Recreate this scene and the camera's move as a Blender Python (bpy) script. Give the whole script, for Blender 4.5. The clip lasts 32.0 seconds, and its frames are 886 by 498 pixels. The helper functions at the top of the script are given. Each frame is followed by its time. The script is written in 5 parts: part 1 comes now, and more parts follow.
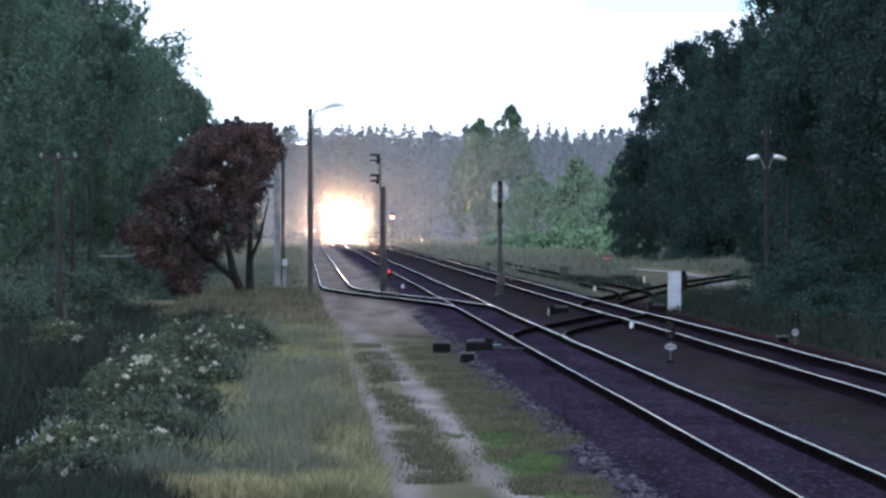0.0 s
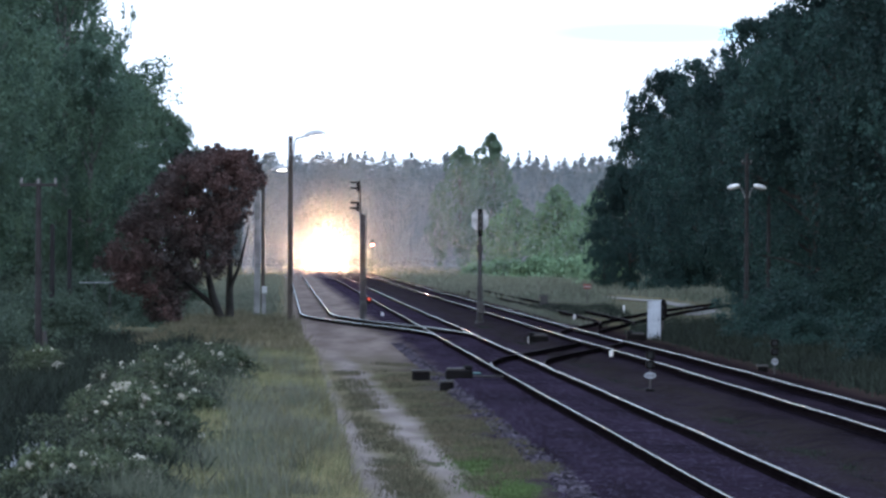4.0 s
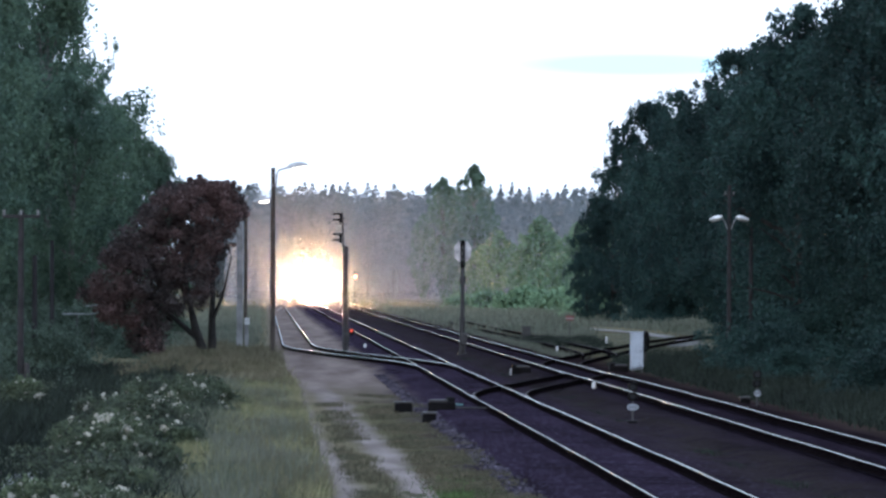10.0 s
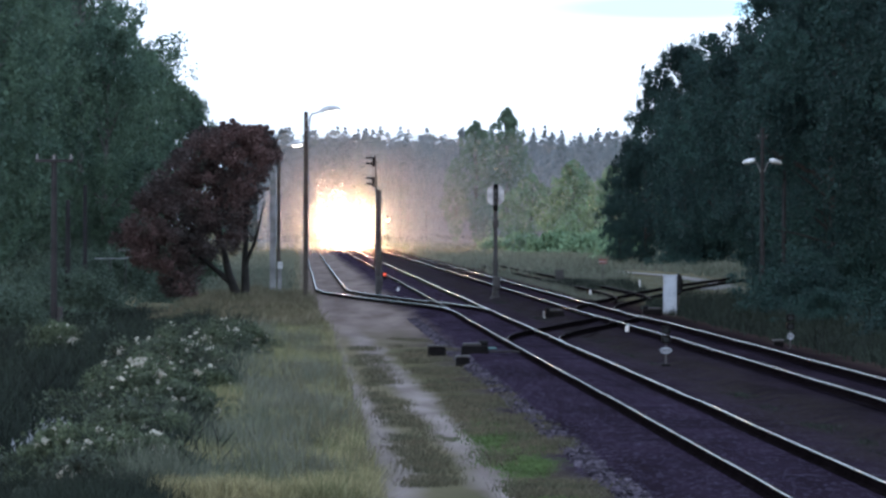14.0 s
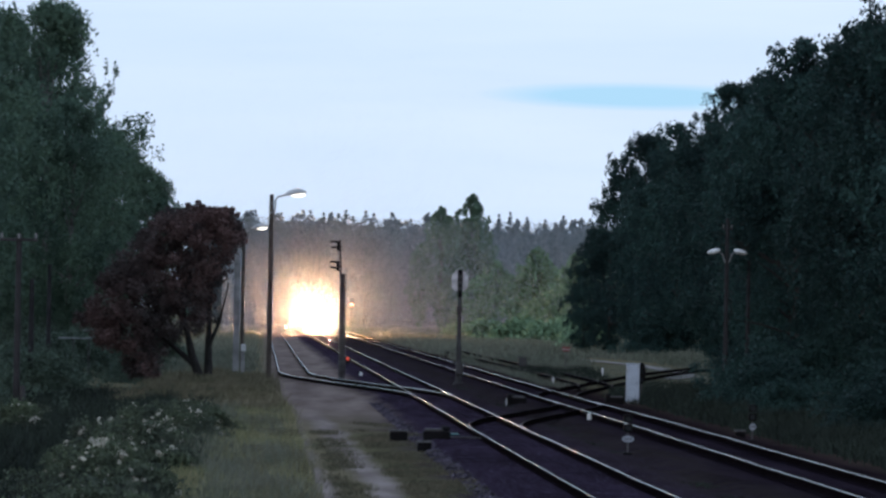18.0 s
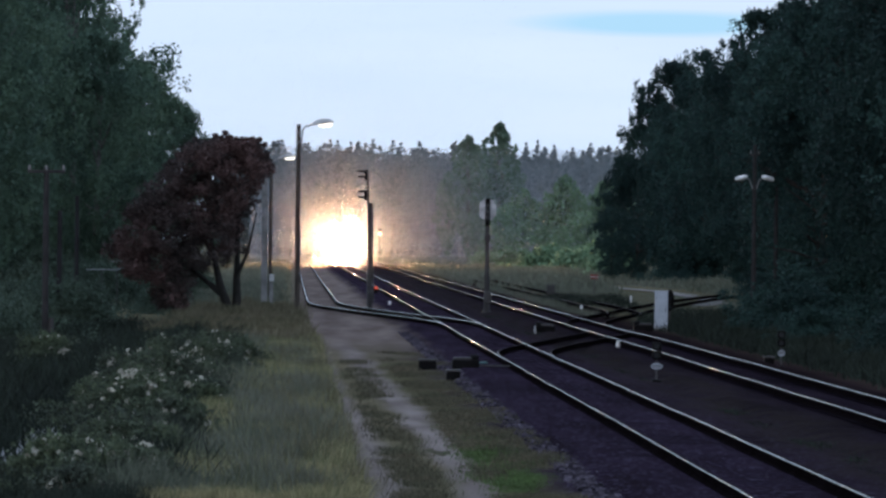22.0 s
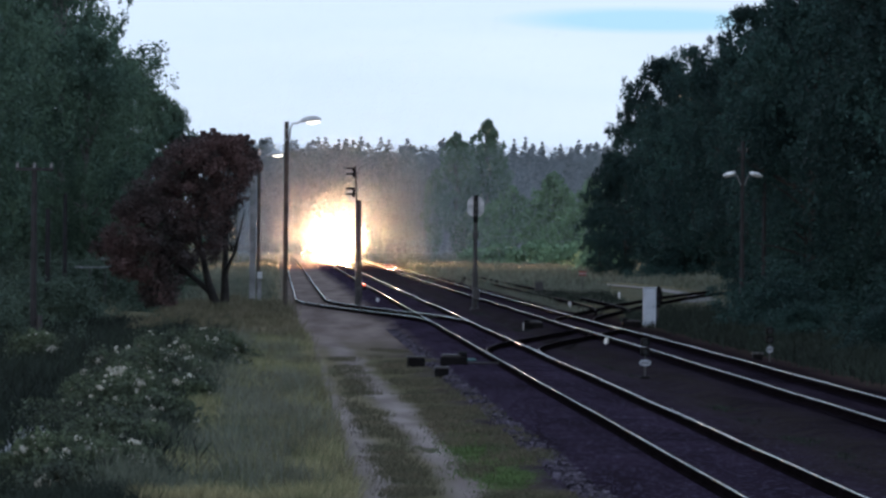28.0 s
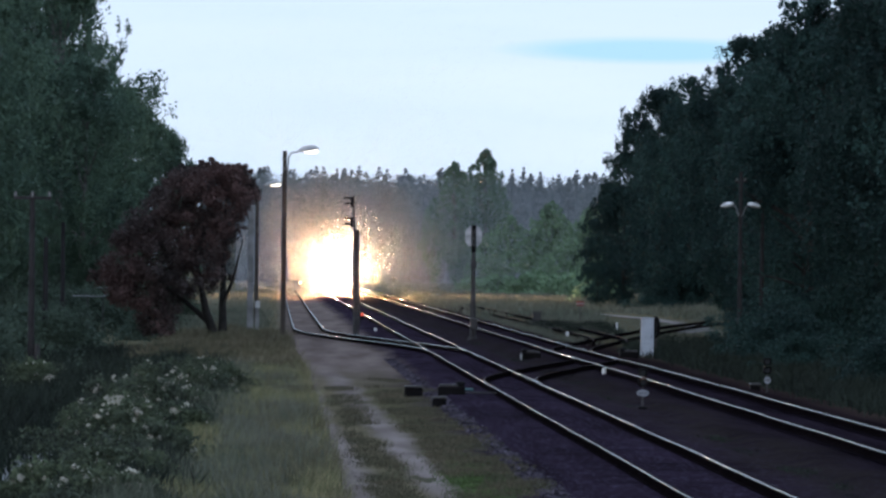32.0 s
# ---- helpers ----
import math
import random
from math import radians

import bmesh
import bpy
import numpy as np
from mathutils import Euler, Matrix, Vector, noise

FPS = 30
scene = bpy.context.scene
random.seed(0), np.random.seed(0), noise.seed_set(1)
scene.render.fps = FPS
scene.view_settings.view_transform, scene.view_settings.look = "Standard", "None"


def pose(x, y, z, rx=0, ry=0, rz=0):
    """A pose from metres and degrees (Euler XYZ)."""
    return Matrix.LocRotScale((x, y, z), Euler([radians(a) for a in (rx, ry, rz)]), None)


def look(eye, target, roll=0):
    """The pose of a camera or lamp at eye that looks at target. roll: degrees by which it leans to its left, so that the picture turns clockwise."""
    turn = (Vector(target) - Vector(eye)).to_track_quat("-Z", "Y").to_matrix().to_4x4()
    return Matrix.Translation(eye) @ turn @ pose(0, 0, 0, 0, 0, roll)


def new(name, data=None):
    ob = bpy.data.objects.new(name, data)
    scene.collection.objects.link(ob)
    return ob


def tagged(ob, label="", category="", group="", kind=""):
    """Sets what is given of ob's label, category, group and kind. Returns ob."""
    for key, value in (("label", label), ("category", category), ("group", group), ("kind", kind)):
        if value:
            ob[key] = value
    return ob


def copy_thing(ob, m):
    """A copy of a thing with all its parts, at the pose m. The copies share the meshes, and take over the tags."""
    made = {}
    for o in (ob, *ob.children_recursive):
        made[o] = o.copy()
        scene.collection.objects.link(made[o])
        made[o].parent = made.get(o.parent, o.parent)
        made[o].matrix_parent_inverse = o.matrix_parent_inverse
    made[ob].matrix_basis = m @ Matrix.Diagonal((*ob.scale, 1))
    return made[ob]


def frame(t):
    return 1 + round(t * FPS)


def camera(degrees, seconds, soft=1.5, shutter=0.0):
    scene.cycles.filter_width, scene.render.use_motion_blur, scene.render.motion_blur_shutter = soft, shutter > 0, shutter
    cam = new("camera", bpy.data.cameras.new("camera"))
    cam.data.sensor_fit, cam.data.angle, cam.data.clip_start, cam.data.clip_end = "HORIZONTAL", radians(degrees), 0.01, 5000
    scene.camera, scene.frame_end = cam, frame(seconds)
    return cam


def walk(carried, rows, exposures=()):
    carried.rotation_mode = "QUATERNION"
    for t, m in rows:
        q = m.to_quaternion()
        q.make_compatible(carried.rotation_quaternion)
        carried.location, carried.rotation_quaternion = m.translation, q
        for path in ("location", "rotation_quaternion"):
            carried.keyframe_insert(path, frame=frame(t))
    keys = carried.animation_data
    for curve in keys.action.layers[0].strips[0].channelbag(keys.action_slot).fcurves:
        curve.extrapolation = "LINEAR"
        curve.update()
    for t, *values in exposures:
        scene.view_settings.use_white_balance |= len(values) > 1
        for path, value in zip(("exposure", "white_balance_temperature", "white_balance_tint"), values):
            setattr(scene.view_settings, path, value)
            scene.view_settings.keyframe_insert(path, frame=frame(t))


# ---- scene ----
# The camera stands on one spot; only the holder's sway turns it. Rows: seconds, degrees right of the track, degrees up, lean.
EYE = Vector((0.0, 0.0, 3.63))
CAM_ROWS = [
    (0.0, 1.1854, -0.2230, -0.00),
    (0.5, 1.3450, -0.2523, 0.13),
    (1.0, 1.3673, -0.2166, 0.15),
    (1.5, 1.3728, -0.2287, 0.08),
    (2.0, 1.3647, -0.2411, -0.01),
    (2.5, 1.3073, -0.2635, -0.02),
    (3.0, 1.3474, -0.0915, 0.22),
    (3.5, 1.2948, -0.0323, 0.17),
    (4.0, 1.3545, 0.0127, 0.23),
    (4.5, 1.2513, 0.1250, 0.26),
    (6.5, 1.1879, 0.1229, 0.04),
    (7.0, 1.2106, 0.1507, 0.05),
    (7.5, 1.2322, 0.1290, 0.31),
    (8.0, 1.3233, 0.1829, -0.00),
    (8.5, 1.3316, 0.1926, -0.06),
    (9.0, 1.4324, -0.1241, 0.00),
    (9.5, 1.4674, 0.1217, 0.15),
    (10.0, 1.5005, 0.2800, 0.26),
    (10.5, 1.4705, 0.2297, 0.11),
    (11.0, 1.5404, 0.1555, 0.22),
    (11.5, 1.4686, 0.1598, 0.21),
    (12.0, 1.3633, 0.1524, 0.05),
    (12.5, 1.2565, 0.0933, 0.01),
    (13.0, 1.1239, -0.0767, -0.18),
    (13.5, 1.2030, -0.2041, -0.02),
    (15.5, 1.3539, 0.1402, 0.52),
    (16.0, 1.6520, 0.6975, 0.68),
    (16.5, 1.7021, 0.7794, 0.46),
    (17.0, 1.6731, 0.7799, 0.77),
    (17.5, 1.5865, 0.7215, 0.85),
    (18.0, 1.5181, 0.5274, 1.06),
    (18.5, 1.4331, 0.2963, 0.96),
    (19.0, 1.0903, 0.0594, 0.92),
    (19.5, 1.1160, -0.0907, 0.70),
    (20.0, 1.1660, -0.0646, 0.44),
    (20.5, 1.1817, -0.1269, 0.52),
    (21.0, 1.2472, -0.1429, 0.46),
    (21.5, 1.2628, -0.0447, 0.46),
    (22.0, 1.2927, -0.0786, 0.62),
    (22.5, 1.3434, -0.1034, 0.53),
    (23.0, 1.3266, -0.0158, 0.51),
    (23.5, 1.2899, 0.0058, 0.51),
    (24.0, 1.2657, 0.0056, 0.53),
    (24.5, 1.3190, 0.0206, 0.51),
    (25.0, 1.4090, 0.1158, 0.38),
    (25.5, 1.3788, -0.0523, 0.49),
    (27.5, 1.4382, -0.1332, 0.40),
    (28.0, 1.3931, -0.1029, 0.51),
    (28.5, 1.3480, -0.0133, 0.56),
    (29.0, 1.3409, -0.0402, 0.58),
    (29.5, 1.3380, -0.0608, 0.69),
    (30.0, 1.3734, -0.0385, 0.71),
    (30.5, 1.3732, 0.0503, 0.68),
    (31.0, 1.3905, 0.1306, 0.90),
    (31.5, 1.4431, 0.2140, 0.79),
    (32.0, 1.4082, 0.1488, 0.66),
]
cam = camera(7.48, 32.0, soft=2.7)


def aim(az, el, roll):
    a, e = radians(az), radians(el)
    return look(EYE, EYE + 100 * Vector((math.sin(a) * math.cos(e), math.cos(a) * math.cos(e), math.sin(e))), roll)


walk(cam, [(t, aim(az, el, roll)) for t, az, el, roll in CAM_ROWS],
     exposures=[(0.0, 1.12, 6500, 12), (4.5, 1.06, 6500, 12), (9.0, 0.95, 6500, 12), (13.5, 0.95, 6500, 12), (15.5, 0.72, 6500, 12), (17.0, 0.22, 6500, 12), (19.0, 0.05, 6500, 12), (23.0, 0.1, 6500, 12), (28.0, 0.17, 6500, 12), (32.0, 0.2, 6500, 12)])

# ---- sky and light: dusk under thin high cloud ----
world = bpy.data.worlds.new("world")
scene.world = world
world.use_nodes = True
wn, wl = world.node_tree.nodes, world.node_tree.links
wn.clear()


def sky_node(kind, **inputs):
    n = wn.new(kind)
    for k, v in inputs.items():
        n.inputs[k].default_value = v
    return n


sky = wn.new("ShaderNodeTexSky")
sky.sky_type = "NISHITA"
sky.sun_disc = False
sky.sun_elevation, sky.sun_rotation = radians(9.0), radians(200.0)
sky_gain = wn.new("ShaderNodeVectorMath")
sky_gain.operation = "SCALE"
sky_gain.inputs["Scale"].default_value = 0.10
wl.new(sky.outputs["Color"], sky_gain.inputs[0])
coords = wn.new("ShaderNodeTexCoord")
# thin cloud over all of the sky, paler low down
stretch = wn.new("ShaderNodeMapping")
stretch.inputs["Scale"].default_value = (9.0, 9.0, 90.0)
wl.new(coords.outputs["Generated"], stretch.inputs["Vector"])
cloud_noise = sky_node("ShaderNodeTexNoise", Scale=1.0, Detail=4.0, Roughness=0.55)
wl.new(stretch.outputs["Vector"], cloud_noise.inputs["Vector"])
cloud_ramp = wn.new("ShaderNodeValToRGB")
cloud_ramp.color_ramp.elements[0].position, cloud_ramp.color_ramp.elements[0].color = 0.3, (0.62, 0.81, 1.10, 1)
cloud_ramp.color_ramp.elements[1].position, cloud_ramp.color_ramp.elements[1].color = 0.7, (0.71, 0.88, 1.14, 1)
wl.new(cloud_noise.outputs["Fac"], cloud_ramp.inputs["Fac"])
# the long gap in the cloud, where bluer sky shows
gap_map = wn.new("ShaderNodeMapping")
gap_map.vector_type = "POINT"
gap_map.inputs["Location"].default_value = (2.515, 0.0, -15.31)
gap_map.inputs["Rotation"].default_value = (0.0, -0.3175, 0.0)
gap_map.inputs["Scale"].default_value = (1 / 0.023, 0.0, 1 / 0.0021)
wl.new(coords.outputs["Generated"], gap_map.inputs["Vector"])
gap_len = wn.new("ShaderNodeVectorMath")
gap_len.operation = "LENGTH"
wl.new(gap_map.outputs["Vector"], gap_len.inputs[0])
gap_fac = wn.new("ShaderNodeMapRange")
gap_fac.inputs["From Min"].default_value, gap_fac.inputs["From Max"].default_value = 1.05, 0.55
wl.new(gap_len.outputs["Value"], gap_fac.inputs["Value"])
gap_mix = wn.new("ShaderNodeMix")
gap_mix.data_type = "RGBA"
gap_mix.inputs[7].default_value = (0.41, 0.74, 1.02, 1)
wl.new(gap_fac.outputs["Result"], gap_mix.inputs[0])
wl.new(cloud_ramp.outputs["Color"], gap_mix.inputs[6])
sky_mix = wn.new("ShaderNodeMix")
sky_mix.data_type = "RGBA"
sky_mix.inputs[0].default_value = 0.88
wl.new(sky_gain.outputs["Vector"], sky_mix.inputs[6])
wl.new(gap_mix.outputs[2], sky_mix.inputs[7])
back = wn.new("ShaderNodeBackground")
wl.new(sky_mix.outputs[2], back.inputs["Color"])
wl.new(back.outputs["Background"], wn.new("ShaderNodeOutputWorld").inputs["Surface"])

sun = new("sun", bpy.data.lights.new("sun", "SUN"))
sun.data.energy, sun.data.angle, sun.data.color = 0.35, radians(20), (1.0, 0.93, 0.85)
sun.matrix_world = look((0, 0, 60), (0 + 60 * math.sin(radians(20)) * 6, 60 * math.cos(radians(20)) * 6, 0))


# ---- materials ----
def mat(name, base, rough=0.8, metal=0.0, vary=0.25, scale=3.0, fine=40.0, bump=0.3, dist=0.02, spec=0.3,
        second=None, per_object=0.0, per_island=0.0, translucent=0.0, emit=None, power=0.0):
    """A surface with variation at two scales, by place in metres."""
    m = bpy.data.materials.new(name)
    m.use_nodes = True
    n, l = m.node_tree.nodes, m.node_tree.links
    b = n["Principled BSDF"]
    b.inputs["Roughness"].default_value, b.inputs["Metallic"].default_value = rough, metal
    b.inputs["Specular IOR Level"].default_value = spec
    if emit:
        b.inputs["Base Color"].default_value = (*base, 1)
        b.inputs["Emission Color"].default_value, b.inputs["Emission Strength"].default_value = (*emit, 1), power
        return m
    geo = n.new("ShaderNodeNewGeometry")
    big, small = n.new("ShaderNodeTexNoise"), n.new("ShaderNodeTexNoise")
    big.inputs["Scale"].default_value, small.inputs["Scale"].default_value = scale, fine
    big.inputs["Detail"].default_value = small.inputs["Detail"].default_value = 3
    for t in (big, small):
        l.new(geo.outputs["Position"], t.inputs["Vector"])
    mix = n.new("ShaderNodeMix")
    mix.data_type = "RGBA"
    two = second or tuple(c * 0.55 for c in base)
    mix.inputs[6].default_value, mix.inputs[7].default_value = (*two, 1), (*base, 1)
    ramp = n.new("ShaderNodeMapRange")
    ramp.inputs["From Min"].default_value, ramp.inputs["From Max"].default_value = 0.35, 0.65
    l.new(big.outputs["Fac"], ramp.inputs["Value"])
    l.new(ramp.outputs["Result"], mix.inputs[0])
    hsv = n.new("ShaderNodeHueSaturation")
    l.new(mix.outputs[2], hsv.inputs["Color"])
    val = n.new("ShaderNodeMapRange")
    val.inputs["From Min"].default_value, val.inputs["From Max"].default_value = 0.3, 0.7
    val.inputs["To Min"].default_value, val.inputs["To Max"].default_value = 1 - vary, 1 + vary
    l.new(small.outputs["Fac"], val.inputs["Value"])
    out = val.outputs["Result"]
    for amount, sock in ((per_object, "obj"), (per_island, "isl")):
        if amount:
            src = n.new("ShaderNodeObjectInfo").outputs["Random"] if sock == "obj" else geo.outputs["Random Per Island"]
            r = n.new("ShaderNodeMapRange")
            r.inputs["To Min"].default_value, r.inputs["To Max"].default_value = 1 - amount, 1 + amount
            l.new(src, r.inputs["Value"])
            mul = n.new("ShaderNodeMath")
            mul.operation = "MULTIPLY"
            l.new(out, mul.inputs[0])
            l.new(r.outputs["Result"], mul.inputs[1])
            out = mul.outputs[0]
    l.new(out, hsv.inputs["Value"])
    l.new(hsv.outputs["Color"], b.inputs["Base Color"])
    if bump:
        bp = n.new("ShaderNodeBump")
        bp.inputs["Strength"].default_value, bp.inputs["Distance"].default_value = bump, dist
        l.new(small.outputs["Fac"], bp.inputs["Height"])
        l.new(bp.outputs["Normal"], b.inputs["Normal"])
    if translucent:
        tr, ms = n.new("ShaderNodeBsdfTranslucent"), n.new("ShaderNodeMixShader")
        l.new(hsv.outputs["Color"], tr.inputs["Color"])
        ms.inputs["Fac"].default_value = translucent
        l.new(b.outputs["BSDF"], ms.inputs[1])
        l.new(tr.outputs["BSDF"], ms.inputs[2])
        l.new(ms.outputs["Shader"], n["Material Output"].inputs["Surface"])
    return m


RAIL_HEAD = mat("dull rail steel", (0.05, 0.046, 0.05), 0.75, 0.0, 0.3, 0.25, 9, 0.2, 0.002, spec=0.03, second=(0.026, 0.024, 0.026))
RAIL_BRIGHT = mat("polished rail steel", (0.16, 0.15, 0.145), 0.13, 1.0, 0.25, 0.25, 9, 0.05, 0.0006, second=(0.08, 0.076, 0.074))
# oily steel, darkened further: contact shade below the head is in the colour
RAIL_SIDE = mat("oily rail side with shade", (0.008, 0.006, 0.007), 0.95, 0.0, 0.3, 1.5, 40, spec=0.0)
BLOCK_WOOD = mat("tarred sleeper", (0.019, 0.0155, 0.024), 0.9, 0.0, 0.35, 2, 30, spec=0.0, per_object=0.2)
STONE = mat("ballast stone", (0.062, 0.054, 0.070), 0.9, 0.0, 0.3, 0.7, 20, spec=0.0, per_island=0.8)
LEAF_BIRCH = mat("birch leaf", (0.105, 0.165, 0.112), 0.6, 0, 0.2, 0.3, 3, 0, spec=0.12, second=(0.062, 0.105, 0.08), per_island=0.2, translucent=0.35)
LEAF_UNDER = mat("undergrowth leaf", (0.085, 0.12, 0.088), 0.6, 0, 0.2, 0.5, 3, 0, spec=0.1, second=(0.055, 0.082, 0.064), per_island=0.3, translucent=0.3)
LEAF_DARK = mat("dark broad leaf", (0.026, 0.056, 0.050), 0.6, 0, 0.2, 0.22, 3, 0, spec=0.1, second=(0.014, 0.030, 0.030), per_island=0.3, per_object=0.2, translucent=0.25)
LEAF_RED = mat("purple leaf", (0.115, 0.068, 0.063), 0.6, 0, 0.25, 0.35, 3, 0, spec=0.1, second=(0.06, 0.056, 0.055), per_island=0.3, translucent=0.2)
# needles lightened and blued: the haze of distance is put into the colour
LEAF_PINE_HAZED = mat("hazed pine needles", (0.125, 0.15, 0.155), 0.7, 0, 0.15, 0.1, 1, 0, spec=0.05, second=(0.098, 0.122, 0.13), translucent=0.3, per_island=0.2, per_object=0.15)
# far birch and willow: paler than the leaf itself, distance haze is in the colour
LEAF_FAR_HAZED = mat("hazed far birch leaf", (0.15, 0.225, 0.155), 0.6, 0, 0.15, 0.15, 2, 0, spec=0.1, second=(0.10, 0.16, 0.115), per_island=0.15, translucent=0.35)
LEAF_WILLOW_HAZED = mat("hazed willow leaf", (0.18, 0.28, 0.17), 0.6, 0, 0.2, 0.2, 2, 0, spec=0.12, second=(0.125, 0.205, 0.125), per_island=0.2, translucent=0.25, per_object=0.15)
BARK = mat("bark", (0.032, 0.029, 0.027), 0.9, 0, 0.4, 3, 15, 0.6)
BIRCH_BARK = mat("birch bark", (0.16, 0.155, 0.15), 0.8, 0, 0.3, 4, 12, 0.3, second=(0.08, 0.075, 0.07))
MEADOW = mat("meadow grass", (0.15, 0.155, 0.125), 0.7, 0, 0.25, 0.05, 1, 0, spec=0.05, second=(0.095, 0.112, 0.085), per_island=0.3, translucent=0.3)
GRASS = mat("tall grass", (0.245, 0.222, 0.125), 0.7, 0, 0.3, 0.5, 6, 0, spec=0.05, second=(0.13, 0.142, 0.076), per_island=0.5, translucent=0.2)
BUSH_LEAF = mat("grey-green bush leaf", (0.078, 0.1, 0.062), 0.7, 0, 0.25, 0.8, 6, 0, spec=0.05, second=(0.05, 0.062, 0.05), per_island=0.45, translucent=0.25)
DRY = mat("brown weeds", (0.155, 0.137, 0.097), 0.7, 0, 0.25, 0.4, 6, 0, spec=0.05, second=(0.085, 0.085, 0.052), per_island=0.5, translucent=0.2)
VERGE = mat("short verge weeds", (0.105, 0.092, 0.066), 0.7, 0, 0.25, 0.5, 6, 0, spec=0.05, second=(0.06, 0.064, 0.042), per_island=0.4, translucent=0.2)
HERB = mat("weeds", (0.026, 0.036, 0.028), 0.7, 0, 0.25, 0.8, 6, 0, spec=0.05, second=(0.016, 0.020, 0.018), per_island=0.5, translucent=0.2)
LAWN = mat("bright lawn", (0.075, 0.125, 0.042), 0.7, 0, 0.25, 0.8, 6, 0, spec=0.2, per_island=0.4)
PETAL = mat("white petals", (0.56, 0.55, 0.48), 0.7, 0, 0.1, 2, 20, 0, per_island=0.15)
OLD_WOOD = mat("dark old pole wood", (0.03, 0.028, 0.03), 0.9, 0, 0.35, 2, 18, 0.4)
POLE_WOOD = mat("weathered pole wood", (0.075, 0.06, 0.05), 0.85, 0, 0.35, 2, 18, 0.4)
CONCRETE = mat("grey concrete", (0.25, 0.25, 0.25), 0.85, 0, 0.2, 1.5, 20, 0.2)
GALV = mat("galvanised steel", (0.30, 0.31, 0.33), 0.5, 0.6, 0.15, 2, 25, 0.1)
LAMP_SHELL = mat("painted lamp housing", (0.5, 0.51, 0.52), 0.45, 0.1, 0.12, 3, 25, 0.1)
LAMP_GLOW = mat("lit lamp bowl", (0.9, 0.9, 0.85), 0.3, emit=(1.0, 0.93, 0.8), power=2.6)
LAMP_OFF = mat("pale lamp bowl", (0.72, 0.74, 0.76), 0.25, 0, 0.08, 3, 20, 0.05)
BLACK_PAINT = mat("black paint", (0.007, 0.0065, 0.0075), 0.6, 0, 0.3, 3, 25, 0.15, spec=0.05)
DARK_STEEL = mat("dark mast paint", (0.06, 0.058, 0.06), 0.6, 0.2, 0.3, 2, 20, 0.15)
GREY_PAINT = mat("weathered pale paint", (0.55, 0.56, 0.58), 0.6, 0, 0.2, 2, 18, 0.1)
WHITE_PAINT = mat("white paint", (0.72, 0.73, 0.74), 0.55, 0, 0.15, 2, 18, 0.15, second=(0.55, 0.56, 0.57))
CABINET_PAINT = mat("pale blue-grey paint", (0.40, 0.46, 0.54), 0.6, 0, 0.15, 2, 18, 0.1, second=(0.33, 0.38, 0.45))
PLATE_PAINT = mat("dull plate paint", (0.26, 0.29, 0.34), 0.6, 0, 0.15, 4, 25, 0.1)
TEAL_PAINT = mat("teal paint", (0.03, 0.13, 0.13), 0.6, 0, 0.2, 3, 20, 0.1)
RED_PAINT = mat("red paint", (0.22, 0.045, 0.04), 0.55, 0, 0.2, 3, 20, 0.1)
RED_LAMP = mat("red signal light", (0.5, 0.05, 0.03), 0.3, emit=(1.0, 0.15, 0.10), power=14)
RED_SPOT = mat("small red light", (0.5, 0.05, 0.03), 0.3, emit=(1.0, 0.13, 0.08), power=0.5)
WARM_LAMP = mat("warm signal light", (0.9, 0.8, 0.6), 0.3, emit=(1.0, 0.8, 0.55), power=12)
HEAD_LAMP = mat("headlight", (1, 0.95, 0.85), 0.3, emit=(1.0, 0.54, 0.28), power=62000)
LOCO_GREEN = mat("dull green enamel", (0.05, 0.10, 0.07), 0.45, 0, 0.15, 1, 15, 0.05)
LOCO_RED = mat("red enamel", (0.35, 0.05, 0.035), 0.45, 0, 0.15, 1, 15, 0.05)
RED_WAGON = mat("brown wagon paint", (0.14, 0.06, 0.045), 0.7, 0, 0.2, 1, 10, 0.1)
CAB_GLASS = mat("dark cab glass", (0.02, 0.025, 0.03), 0.08, 0, 0.05, 1, 10, 0, spec=0.6)
PORCELAIN = mat("dusty porcelain", (0.17, 0.17, 0.17), 0.25, 0, 0.05, 5, 20, 0)
ROAD_DIRT = mat("pale road dirt", (0.21, 0.2, 0.195), 0.95, 0, 0.2, 0.5, 6, 0.3)
# pale blue of distance haze, for flakes added to lighten the far forest
HAZE = mat("pale haze flakes", (0.36, 0.395, 0.43), 1.0, 0, 0.0, 1, 2, 0, spec=0.0, translucent=0.5)
# for the added flakes that stand in for the headlights' bloom
BLOOM_FLAKES = mat("bloom flakes", (0.46, 0.46, 0.46), 1.0, 0, 0.0, 1, 2, 0, spec=0.0, translucent=0.6)
WATER = mat("ditch water", (0.015, 0.02, 0.024), 0.45, 0, 0.1, 1.5, 3.0, 0.6, 0.05, spec=0.3)

# ---- building helpers ----
rng = np.random.default_rng(7)
T1, T2, T3 = 6.88, 11.87, 1.75      # track centre lines
RAIL_TOP, GAUGE = 0.30, 1.56


def mesh_ob(name, verts, faces, material, parent=None, label="", mats=None, slots=None, smooth=False):
    me = bpy.data.meshes.new(name)
    me.from_pydata([tuple(v) for v in verts], [], [tuple(f) for f in faces])
    for mm in (mats or [material]):
        me.materials.append(mm)
    if slots is not None:
        me.polygons.foreach_set("material_index", slots)
    if smooth:
        me.polygons.foreach_set("use_smooth", [True] * len(me.polygons))
    me.update()
    ob = new(name, me)
    if parent:
        ob.parent = parent
    if label:
        tagged(ob, label)
    return ob


